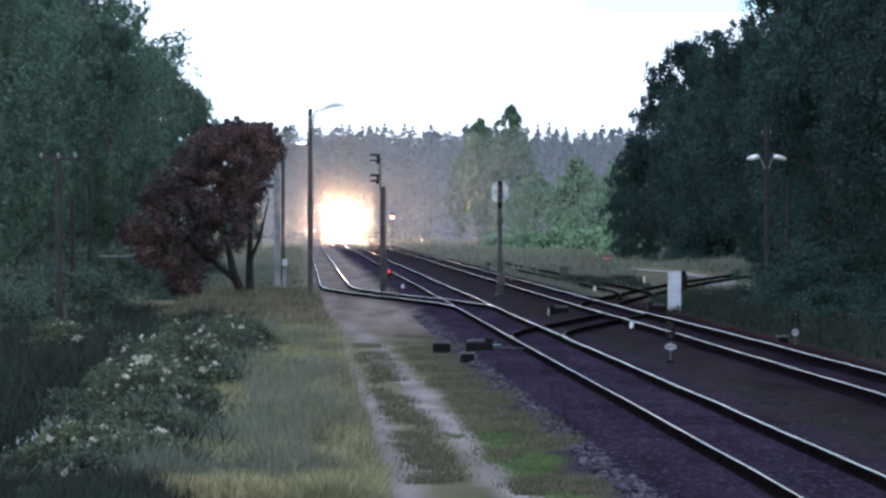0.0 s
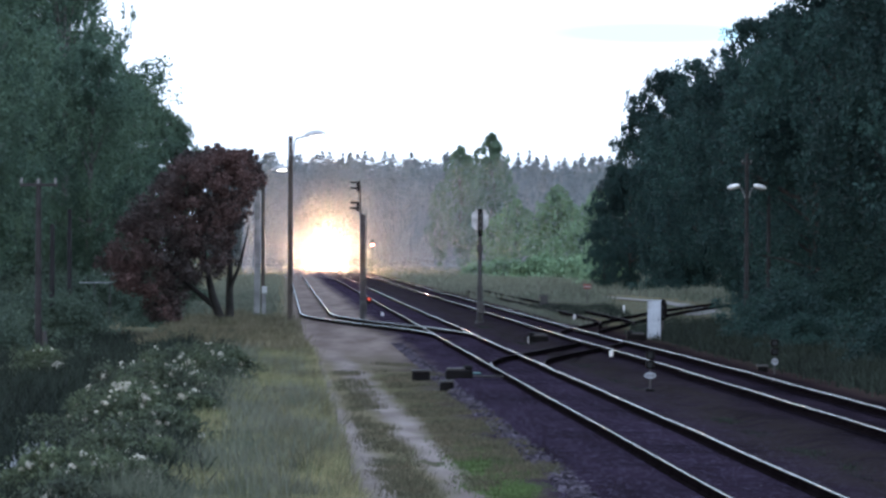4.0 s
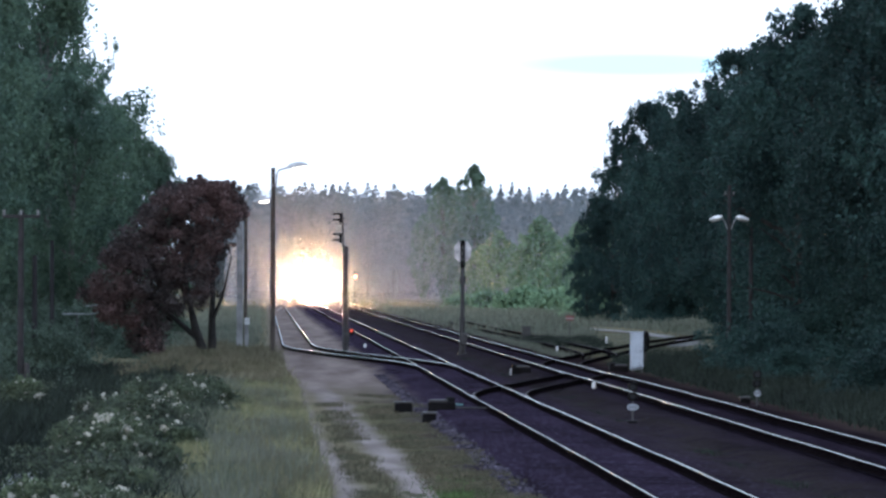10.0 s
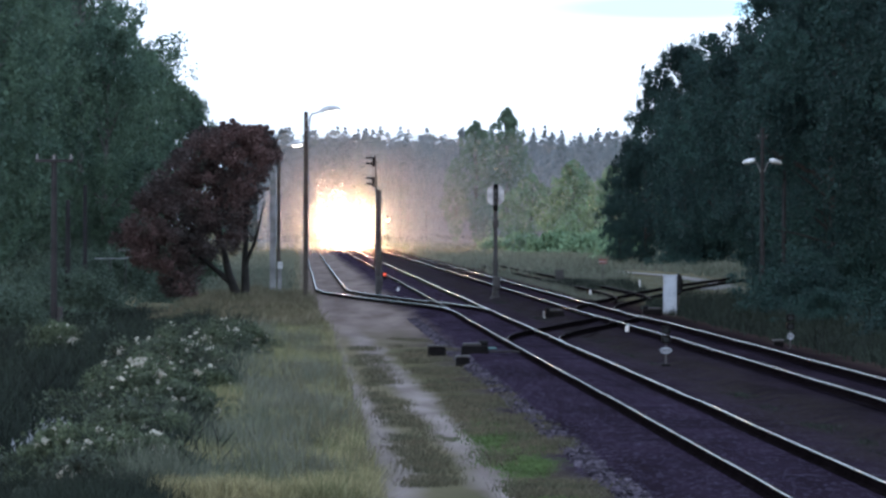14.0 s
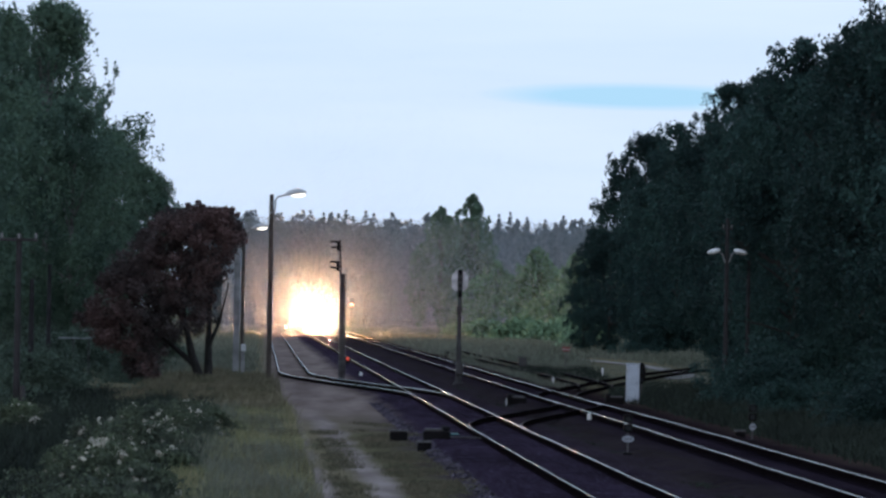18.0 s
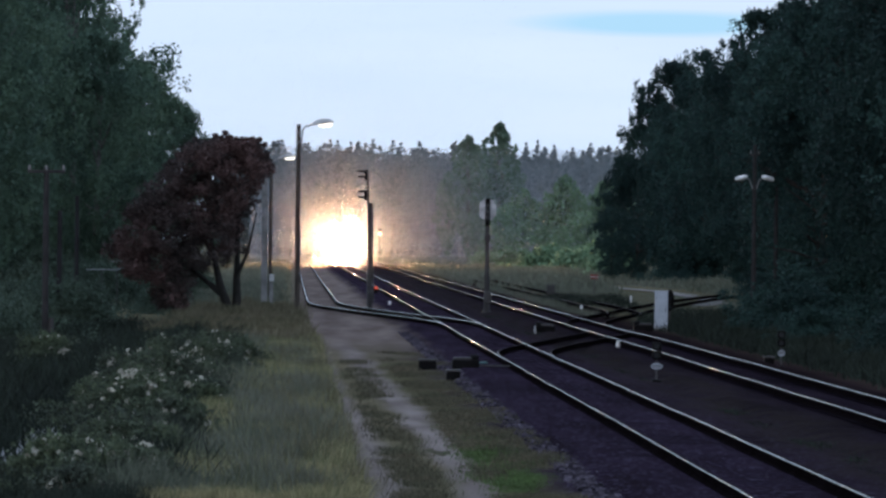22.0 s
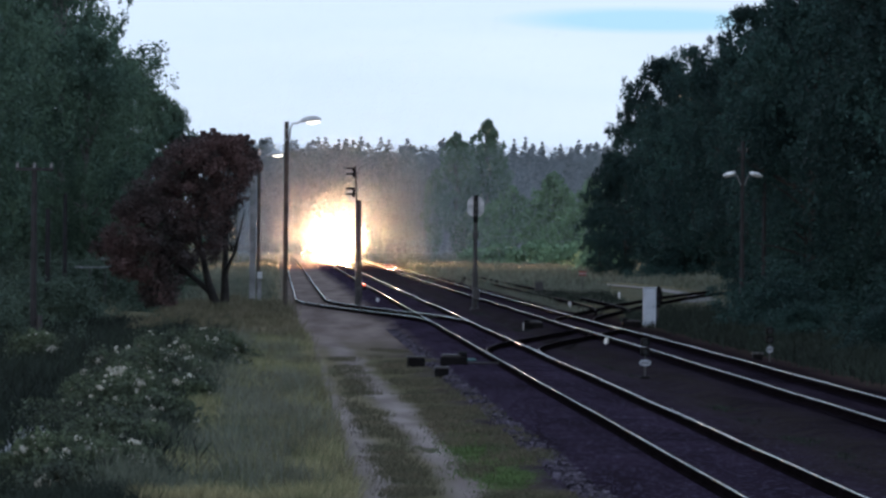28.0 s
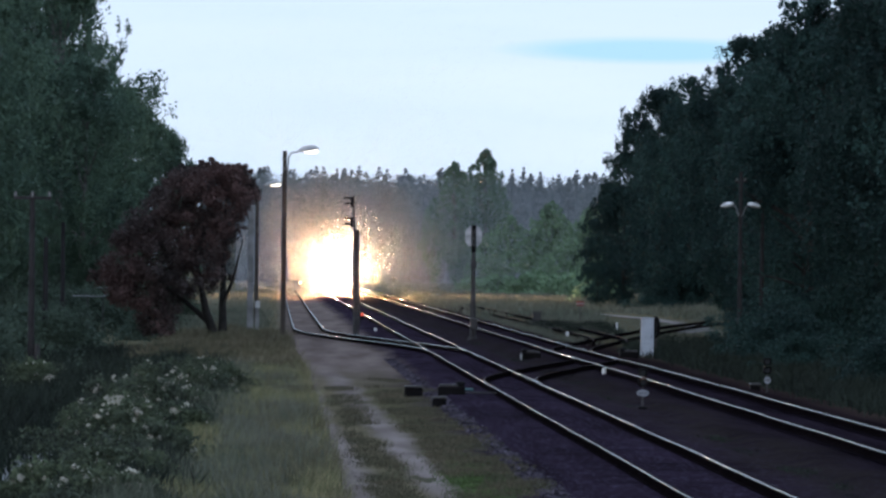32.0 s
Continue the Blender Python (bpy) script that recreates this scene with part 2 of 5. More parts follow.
def quads_ob(name, v, material, parent=None, label=""):
    """One mesh of loose quads: v is an n x 4 x 3 array."""
    n = len(v)
    me = bpy.data.meshes.new(name)
    me.vertices.add(n * 4)
    me.vertices.foreach_set("co", v.reshape(-1).astype(np.float32))
    me.loops.add(n * 4)
    me.loops.foreach_set("vertex_index", np.arange(n * 4, dtype=np.int32))
    me.polygons.add(n)
    me.polygons.foreach_set("loop_start", np.arange(n, dtype=np.int32) * 4)
    me.materials.append(material)
    me.update(calc_edges=True)
    ob = new(name, me)
    if parent:
        ob.parent = parent
    if label:
        tagged(ob, label)
    return ob


def flakes_ob(name, c, k, material):
    """Loose three-cornered flakes of radius k at the places c, turned at random."""
    n = len(c)
    a = rng.normal(size=(n, 3))
    b = np.cross(a, rng.normal(size=(n, 3)))
    a *= (k / np.linalg.norm(a, axis=1))[:, None]
    b *= (k / np.linalg.norm(b, axis=1))[:, None]
    v = np.stack([c + a, c - 0.5 * a + 0.87 * b, c - 0.5 * a - 0.87 * b], 1)
    me = bpy.data.meshes.new(name)
    me.vertices.add(n * 3)
    me.vertices.foreach_set("co", v.reshape(-1).astype(np.float32))
    me.loops.add(n * 3)
    me.loops.foreach_set("vertex_index", np.arange(n * 3, dtype=np.int32))
    me.polygons.add(n)
    me.polygons.foreach_set("loop_start", np.arange(n, dtype=np.int32) * 3)
    me.materials.append(material)
    me.update(calc_edges=True)
    return new(name, me)


def part(name, bm, material, parent, label="", smooth=False):
    me = bpy.data.meshes.new(name)
    if smooth:
        for f in bm.faces:
            f.smooth = True
    bm.to_mesh(me)
    bm.free()
    me.materials.append(material)
    ob = new(name, me)
    ob.parent = parent
    if label:
        tagged(ob, label)
    return ob


def box(sx, sy, sz, at=(0, 0, 0), bevel=0.01, turn=None):
    """A bevelled box standing on at."""
    bm = bmesh.new()
    m = Matrix.Translation(Vector(at) + Vector((0, 0, sz / 2))) @ (turn or Matrix()) @ Matrix.Diagonal((sx, sy, sz, 1))
    bmesh.ops.create_cube(bm, size=1, matrix=m)
    if bevel:
        bmesh.ops.bevel(bm, geom=bm.edges[:], offset=min(bevel, sx / 3, sy / 3, sz / 3), segments=2, affect="EDGES", profile=0.5)
    return bm


def rod(a, b, r1, r2=None, seg=12, bm=None):
    """A tapered round bar from a to b."""
    bm = bm or bmesh.new()
    a, b = Vector(a), Vector(b)
    d = b - a
    m = Matrix.Translation((a + b) / 2) @ d.to_track_quat("Z", "Y").to_matrix().to_4x4()
    bmesh.ops.create_cone(bm, cap_ends=True, segments=seg, radius1=r1, radius2=r1 if r2 is None else r2, depth=d.length, matrix=m)
    return bm


def pipe(points, radii, seg=8, bm=None):
    """A bent bar through points."""
    bm = bm or bmesh.new()
    rings = []
    for i, p in enumerate(points):
        p = Vector(p)
        a, b = Vector(points[max(i - 1, 0)]), Vector(points[min(i + 1, len(points) - 1)])
        q = (b - a).to_track_quat("Z", "Y")
        r = radii[i] if isinstance(radii, (list, tuple)) else radii
        rings.append([bm.verts.new(p + q @ Vector((r * math.cos(2 * math.pi * k / seg), r * math.sin(2 * math.pi * k / seg), 0))) for k in range(seg)])
    for r0, r1 in zip(rings, rings[1:]):
        for k in range(seg):
            bm.faces.new((r0[k], r0[(k + 1) % seg], r1[(k + 1) % seg], r1[k]))
    bm.faces.new(rings[0][::-1])
    bm.faces.new(rings[-1])
    return bm


def blob(rx, ry, rz, at=(0, 0, 0), u=16, v=10, turn=None):
    bm = bmesh.new()
    bmesh.ops.create_uvsphere(bm, u_segments=u, v_segments=v, radius=1, matrix=Matrix.Translation(at) @ (turn or Matrix()) @ Matrix.Diagonal((rx, ry, rz, 1)))
    return bm


def plate(outline, thick, at=(0, 0, 0), normal_y=True):
    """A flat board: outline in x, z; thickness along y."""
    bm = bmesh.new()
    f = [bm.verts.new((at[0] + x, at[1], at[2] + z)) for x, z in outline]
    b = [bm.verts.new((at[0] + x, at[1] + thick, at[2] + z)) for x, z in outline]
    bm.faces.new(f)
    bm.faces.new(b[::-1])
    for i in range(len(f)):
        j = (i + 1) % len(f)
        bm.faces.new((f[j], f[i], b[i], b[j]))
    return bm


def oval(rx, rz, n=24, power=1.0):
    return [(rx * math.copysign(abs(math.cos(a)) ** power, math.cos(a)), rz * math.copysign(abs(math.sin(a)) ** power, math.sin(a)))
            for a in (2 * math.pi * i / n for i in range(n))]


def thing(name, at, label, category, group="", turn=0.0):
    ob = new(name)
    ob.matrix_world = pose(*at, 0, 0, turn)
    return tagged(ob, label, category, group)


# ---- ground ----
def rise(v):
    """A smooth step from 0 to 1 round v = 0."""
    return 1 / (1 + math.exp(-max(-40.0, min(40.0, v))))


def ground_height(x, y):
    """Level by the tracks; the ditch and a low bank to the left, a bank to the right."""
    d = max(-9.0, min(9.0, (x + 4.6 + 0.002 * (y - 120)) / 1.1))
    z = -0.55 * math.exp(-d * d) * rise((175 - y) / 10)
    z += 0.22 * rise((-1.6 - x) / 0.7) * rise((x + 3.6) / 0.5)
    foot = 16 + max(0.0, min(14.0, (y - 285) * 0.125))
    if x > foot:
        z += 0.8 * (1 - math.exp(-((min(x, 60) - foot) / 9) ** 2))
    return z + 0.05 * noise.noise(Vector((x * 0.35, y * 0.12, 3.0)))


def make_ground():
    xs = np.concatenate([[-3000, -900, -300, -120, -60, -36, -24, -18], np.arange(-14, 20, 0.4), [20, 22, 25, 30, 40, 55, 80, 140, 400, 1200, 3000]])
    ys = np.concatenate([[-1500, -300, -60, 0, 40, 70], np.arange(84, 240, 1.6), np.arange(240, 420, 4), np.arange(420, 1600, 40), [1800, 2400, 3600, 4800]])
    verts = []
    for y in ys:
        for x in xs:
            near = 1.0 if (-20 < x < 60 and y < 900) else 0.0
            z = ground_height(x, y) * near
            if 0.0 < x < T2 + 3.5 and not (x < 4.0):
                z = 0.126 if min(abs(x - T1), abs(x - T2)) < 2.2 else 0.03
            verts.append((x, y, z))
    nx = len(xs)
    faces = [(j * nx + i, j * nx + i + 1, (j + 1) * nx + i + 1, (j + 1) * nx + i) for j in range(len(ys) - 1) for i in range(nx - 1)]
    m = bpy.data.materials.new("ground")
    m.use_nodes = True
    n, l = m.node_tree.nodes, m.node_tree.links
    b = n["Principled BSDF"]
    b.inputs["Roughness"].default_value = 0.95
    b.inputs["Specular IOR Level"].default_value = 0.0
    geo, sep = n.new("ShaderNodeNewGeometry"), n.new("ShaderNodeSeparateXYZ")
    l.new(geo.outputs["Position"], sep.inputs[0])

    def tex(scale, detail=3.0, stretch=(1, 1, 1)):
        mp, t = n.new("ShaderNodeMapping"), n.new("ShaderNodeTexNoise")
        mp.inputs["Scale"].default_value = stretch
        t.inputs["Scale"].default_value, t.inputs["Detail"].default_value = scale, detail
        l.new(geo.outputs["Position"], mp.inputs["Vector"])
        l.new(mp.outputs["Vector"], t.inputs["Vector"])
        return t.outputs["Fac"]

    def math_node(op, a, bb, c=None):
        k = n.new("ShaderNodeMath")
        k.operation = op
        for i, s in enumerate((a, bb, c)):
            if s is None:
                continue
            if isinstance(s, (int, float)):
                k.inputs[i].default_value = s
            else:
                l.new(s, k.inputs[i])
        return k.outputs[0]

    def band(centre, half, soft, wander=0.5, slope=0.0):
        """1 within half of the line x = centre, with a wandering edge."""
        x = math_node("ADD", sep.outputs["X"], math_node("MULTIPLY", math_node("SUBTRACT", tex(0.35, 3, (1, 0.25, 1)), 0.5), wander * 2))
        if slope:
            x = math_node("SUBTRACT", x, math_node("MULTIPLY", math_node("SUBTRACT", sep.outputs["Y"], 95.0), slope))
        d = math_node("ABSOLUTE", math_node("SUBTRACT", x, centre), 0)
        mr = n.new("ShaderNodeMapRange")
        mr.inputs["From Min"].default_value, mr.inputs["From Max"].default_value = half + soft, half - soft
        l.new(d, mr.inputs["Value"])
        return mr.outputs["Result"]

    def over(col, fac, new_col):
        k = n.new("ShaderNodeMix")
        k.data_type = "RGBA"
        l.new(fac, k.inputs[0])
        l.new(col, k.inputs[6])
        if isinstance(new_col, tuple):
            k.inputs[7].default_value = (*new_col, 1)
        else:
            l.new(new_col, k.inputs[7])
        return k.outputs[2]

    def two(c1, c2, scale, lo=0.35, hi=0.65, stretch=(1, 1, 1)):
        k, mr = n.new("ShaderNodeMix"), n.new("ShaderNodeMapRange")
        k.data_type = "RGBA"
        mr.inputs["From Min"].default_value, mr.inputs["From Max"].default_value = lo, hi
        l.new(tex(scale, 4, stretch), mr.inputs["Value"])
        l.new(mr.outputs["Result"], k.inputs[0])
        k.inputs[6].default_value, k.inputs[7].default_value = (*c1, 1), (*c2, 1)
        return k.outputs[2]

    turf = two((0.10, 0.095, 0.06), (0.18, 0.145, 0.10), 0.35, stretch=(1, 0.3, 1))
    turf = over(turf, math_node("MULTIPLY", tex(9.0), 0.7), (0.05, 0.055, 0.03))
    dirt = two((0.145, 0.12, 0.112), (0.225, 0.192, 0.182), 1.2, stretch=(1, 0.12, 1))
    dirt = over(dirt, math_node("GREATER_THAN", tex(1.1, 3, (1, 0.16, 1)), 0.64), (0.07, 0.068, 0.048))
    bed = two((0.0110, 0.0082, 0.0150), (0.0255, 0.0185, 0.0340), 0.9, stretch=(1, 0.08, 1))
    bed = over(bed, math_node("MULTIPLY", tex(3.5, 4, (1, 0.35, 1)), 0.5), (0.022, 0.015, 0.015))
    bed = over(bed, math_node("MULTIPLY", math_node("GREATER_THAN", tex(11.0, 3, (1, 0.4, 1)), 0.6), 0.5), (0.085, 0.074, 0.115))
    col = over(turf, band(3.6, 1.1, 0.6, 0.8), two((0.055, 0.045, 0.032), (0.09, 0.085, 0.05), 0.9, stretch=(1, 0.3, 1)))
    col = over(col, band(9.35, 5.5, 0.5, 0.7), bed)
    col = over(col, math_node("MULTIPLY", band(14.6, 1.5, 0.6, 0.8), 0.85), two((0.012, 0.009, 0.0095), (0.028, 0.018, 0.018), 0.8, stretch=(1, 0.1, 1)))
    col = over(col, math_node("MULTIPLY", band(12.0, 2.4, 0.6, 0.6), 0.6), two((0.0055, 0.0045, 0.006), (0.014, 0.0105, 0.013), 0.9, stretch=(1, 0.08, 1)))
    weed_fac = math_node("MULTIPLY", band(9.4, 1.2, 0.7, 0.9), 0.55)
    col = over(col, weed_fac, two((0.015, 0.012, 0.014), (0.030, 0.026, 0.020), 0.7))
    for c, h, sl in ((1.5, 0.2, -0.0045), (2.85, 0.3, -0.0072)):
        col = over(col, math_node("MULTIPLY", band(c, h, 0.2, 0.5, sl), math_node("LESS_THAN", sep.outputs["Y"], 330.0)), dirt)
    yard = n.new("ShaderNodeMapRange")
    yard.inputs["From Min"].default_value, yard.inputs["From Max"].default_value = 195.0, 250.0
    l.new(sep.outputs["Y"], yard.inputs["Value"])
    gravel = two((0.115, 0.09, 0.082), (0.19, 0.152, 0.138), 0.8, stretch=(1, 0.06, 1))
    col = over(col, math_node("MULTIPLY", yard.outputs["Result"], band(2.4, 2.0, 0.5, 0.6)), gravel)
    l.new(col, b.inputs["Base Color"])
    bp = n.new("ShaderNodeBump")
    bp.inputs["Strength"].default_value, bp.inputs["Distance"].default_value = 0.7, 0.05
    l.new(tex(14.0, 4), bp.inputs["Height"])
    l.new(bp.outputs["Normal"], b.inputs["Normal"])
    tagged(mesh_ob("ground", verts, faces, m, smooth=True), "rough railside ground with turf, ballast and wheel ruts", "ground", kind="structure")


make_ground()

# ---- rails ----
PROFILE = [(-0.075, -0.18), (0.075, -0.18), (0.075, -0.165), (0.012, -0.145), (0.012, -0.045), (0.032, -0.036)]
PROFILE += [(0.017 + 0.015 * math.cos(radians(a)), -0.016 + 0.015 * math.sin(radians(a))) for a in (0, 18, 36, 54, 72)] + [(0.009, 0.0), (0.0, 0.0005), (-0.009, 0.0)]
PROFILE += [(-0.017 + 0.015 * math.cos(radians(a)), -0.016 + 0.015 * math.sin(radians(a))) for a in (108, 126, 144, 162, 180)] + [(-0.032, -0.036), (-0.012, -0.045), (-0.012, -0.145), (-0.075, -0.165)]


def rail(line, parent, name="rail", label="", top=None, edge=None, lift=0.0, worn=range(14, 17)):
    """A rail swept along line, a list of x, y: a worn top and an edge that the wheel flanges polish."""
    verts, faces, slots = [], [], []
    k = len(PROFILE)
    for i, (x, y) in enumerate(line):
        a, b = line[max(i - 1, 0)], line[min(i + 1, len(line) - 1)]
        d = Vector((b[0] - a[0], b[1] - a[1]))
        d.normalize()
        for px, pz in PROFILE:
            verts.append((x + px * d.y, y - px * d.x, RAIL_TOP + lift * rise((240 - y) / 8) + pz + 0.012 * noise.noise(Vector((x, y * 0.07, 4.1)))))
    for i in range(len(line) - 1):
        for j in range(k):
            faces.append((i * k + j, i * k + (j + 1) % k, (i + 1) * k + (j + 1) % k, (i + 1) * k + j))
            slots.append(2 if j in worn else 3 if j == 12 else 1 if 11 <= j < 18 else 0)
    faces += [tuple(range(k))[::-1], tuple(range((len(line) - 1) * k, len(line) * k))]
    slots += [0, 0]
    ob = mesh_ob(name, verts, faces, None, parent, label, mats=[RAIL_SIDE, RAIL_HEAD, edge or RAIL_BRIGHT, top or RAIL_HEAD], slots=slots)
    ob.data.polygons.foreach_set("use_smooth", [q > 0 for q in slots])
    return ob


def wander(x, y, seed):
    """Old track is never quite straight."""
    return x + 0.032 * noise.noise(Vector((seed, y * 0.06, 0.3))) + 0.03 * noise.noise(Vector((seed, y * 0.011, 7.3)))


def straight(x, y0, y1, seed, step=6):
    n = int((y1 - y0) / step)
    return [(wander(x, y0 + (y1 - y0) * i / n, seed), y0 + (y1 - y0) * i / n) for i in range(n + 1)]


def ease(points, step=2.0):
    """A smooth line through x, y points, given in order of y."""
    ys = [p[1] for p in points]
    xs = [p[0] for p in points]
    out = []
    y = ys[0]
    while y <= ys[-1]:
        i = max(0, min(len(ys) - 2, sum(1 for q in ys[1:-1] if q <= y)))
        def slope(k):
            if k == 0:
                return (xs[1] - xs[0]) / (ys[1] - ys[0])
            if k == len(ys) - 1:
                return (xs[-1] - xs[-2]) / (ys[-1] - ys[-2])
            return (xs[k + 1] - xs[k - 1]) / (ys[k + 1] - ys[k - 1])
        h = ys[i + 1] - ys[i]
        t = (y - ys[i]) / h
        out.append(((2 * t ** 3 - 3 * t * t + 1) * xs[i] + (t ** 3 - 2 * t * t + t) * h * slope(i)
                    + (-2 * t ** 3 + 3 * t * t) * xs[i + 1] + (t ** 3 - t * t) * h * slope(i + 1), y))
        y += step
    return out


def track(name, label):
    return tagged(new(name), label, "railway track", kind="structure")


near_track = track("railway_track_near", "near main line, worn steel rails on tarred sleepers")
far_track = track("railway_track_far", "second main line, worn steel rails on tarred sleepers")
side_track = track("railway_track_side", "siding that leaves the near line over a turnout")
branch_track = track("railway_track_branch", "branch that curves away into the trees")
old_track = track("railway_track_old", "overgrown disused siding in the meadow grass")
crossover = track("railway_crossover", "crossover between the two main lines")
half = GAUGE / 2
for s in (-1, 1):
    rail(ease([(15.25 + s * half, 309), (15.72 + s * half, 318), (16.03 + s * half, 330), (16.13 + s * half, 345), (16.25 + s * half, 372), (16.3 + s * half, 424)])
         + straight(16.3 + s * half, 426, 800, 70 + s), old_track, edge=RAIL_HEAD)
# the line beyond the station bends away to the left
for tr, c in ((near_track, T1), (far_track, T2)):
    for s in (-1, 1):
        line = straight(c + s * half, -60, 1290, 3 * c + s, 3)
        line += [(c + s * half - (y - 1290) ** 2 / 2400, y) for y in range(1300, 1720, 10)]
        rail(line, tr, top=RAIL_BRIGHT if tr is near_track and s > 0 else None, lift=0.06 if tr is far_track else 0.0)
for s in (-1, 1):
    line = ease([(T1 + s * half, 268), (T1 - 0.14 + s * half, 276), (T1 - 1.15 + s * half, 292), (T1 - 2.75 + s * half, 311),
                 (T1 - 4.1 + s * half, 330), (T3 + 0.28 + s * half, 345), (T3 + 0.02 + s * half, 358), (T3 + s * half, 372), (T3 + s * half, 420)])
    rail(line + straight(T3 + s * half, 426, 980, 40 + s), side_track, top=RAIL_BRIGHT, worn=range(11, 18))
    rail(ease([(T1 + 0.02 + s * half, 194.5), (T1 + 0.16 + s * half, 202.5), (T1 + 0.85 + s * half, 212.5), (T1 + 2.45 + s * half, 227),
               (T1 + 4.3 + s * half, 243), (T2 - 0.07 + s * half, 250), (T2 + s * half, 258)]), crossover)
    rail(ease([(T2 + 0.02 + s * half, 264), (T2 + 0.2 + s * half, 276), (T2 + 1.2 + s * half, 291), (T2 + 3.5 + s * half, 316),
               (T2 + 7.2 + s * half, 354), (T2 + 11.6 + s * half, 396), (T2 + 17 + s * half, 440)]), branch_track, edge=RAIL_HEAD)


# ---- sleepers ----
def sleepers():
    bm = box(2.75, 0.25, 0.15, (0, 0, RAIL_TOP - 0.18 - 0.149), 0.015)
    first = part("sleeper", bm, BLOCK_WOOD, near_track)
    me = first.data
    first.location = (T1, 84, 0)
    for tr, c, y0, y1 in ((near_track, T1, 84.55, 245), (far_track, T2, 150, 300)):
        y = y0
        while y < y1:
            ob = new("sleeper", me)
            ob.parent = tr
            ob.location = (c + rng.normal(0, 0.03), y, rng.normal(0, 0.006))
            ob.rotation_euler = (0, 0, rng.normal(0, 0.012))
            y += 0.55


# ---- trees ----
def leaf_cloud(centres, sizes, per, leaf, flat=0.6, squash=0.8):
    """Quads strewn round clump centres."""
    n = len(centres) * per
    c = np.repeat(centres, per, 0)
    s = np.repeat(sizes, per)
    d = rng.normal(size=(n, 3))
    d /= np.linalg.norm(d, axis=1)[:, None]
    r = rng.random(n) ** 0.45
    p = c + d * (r * s)[:, None] * np.array([1, 1, squash])
    a = rng.normal(size=(n, 3))
    a /= np.linalg.norm(a, axis=1)[:, None]
    b = np.cross(a, rng.normal(size=(n, 3)))
    b /= np.linalg.norm(b, axis=1)[:, None]
    k = leaf * (0.6 + 0.8 * rng.random(n))
    u, v = a * k[:, None], b * (k * flat)[:, None]
    return np.stack([p - u, p + v * 0.9, p + u, p - v * 0.9], 1)


def hanging(centres, sizes, per, leaf, droop, strands=7):
    """Quads along twigs that hang down through each clump."""
    m = len(centres) * strands
    s = np.repeat(sizes, strands)
    d = rng.normal(size=(m, 3))
    d /= np.linalg.norm(d, axis=1)[:, None]
    tops = np.repeat(centres, strands, 0) + d * (s * rng.random(m) ** 0.5)[:, None] * np.array([1, 1, 0.7])
    k = max(1, per // strands)
    n = m * k
    p = np.repeat(tops, k, 0) + rng.normal(size=(n, 3)) * (0.15 * np.repeat(s, k))[:, None]
    p[:, 2] -= rng.random(n) * np.repeat(s * droop * (0.5 + rng.random(m)), k)
    p[:, 2] = np.maximum(p[:, 2], 0.05)
    a = rng.normal(size=(n, 3)) * np.array([0.7, 0.7, 1.0])
    a /= np.linalg.norm(a, axis=1)[:, None]
    b = np.cross(a, rng.normal(size=(n, 3)))
    b /= np.linalg.norm(b, axis=1)[:, None]
    r = leaf * (0.6 + 0.8 * rng.random(n))
    u, v = a * r[:, None], b * (r * 0.6)[:, None]
    return np.stack([p - u, p + v * 0.9, p + u, p - v * 0.9], 1)


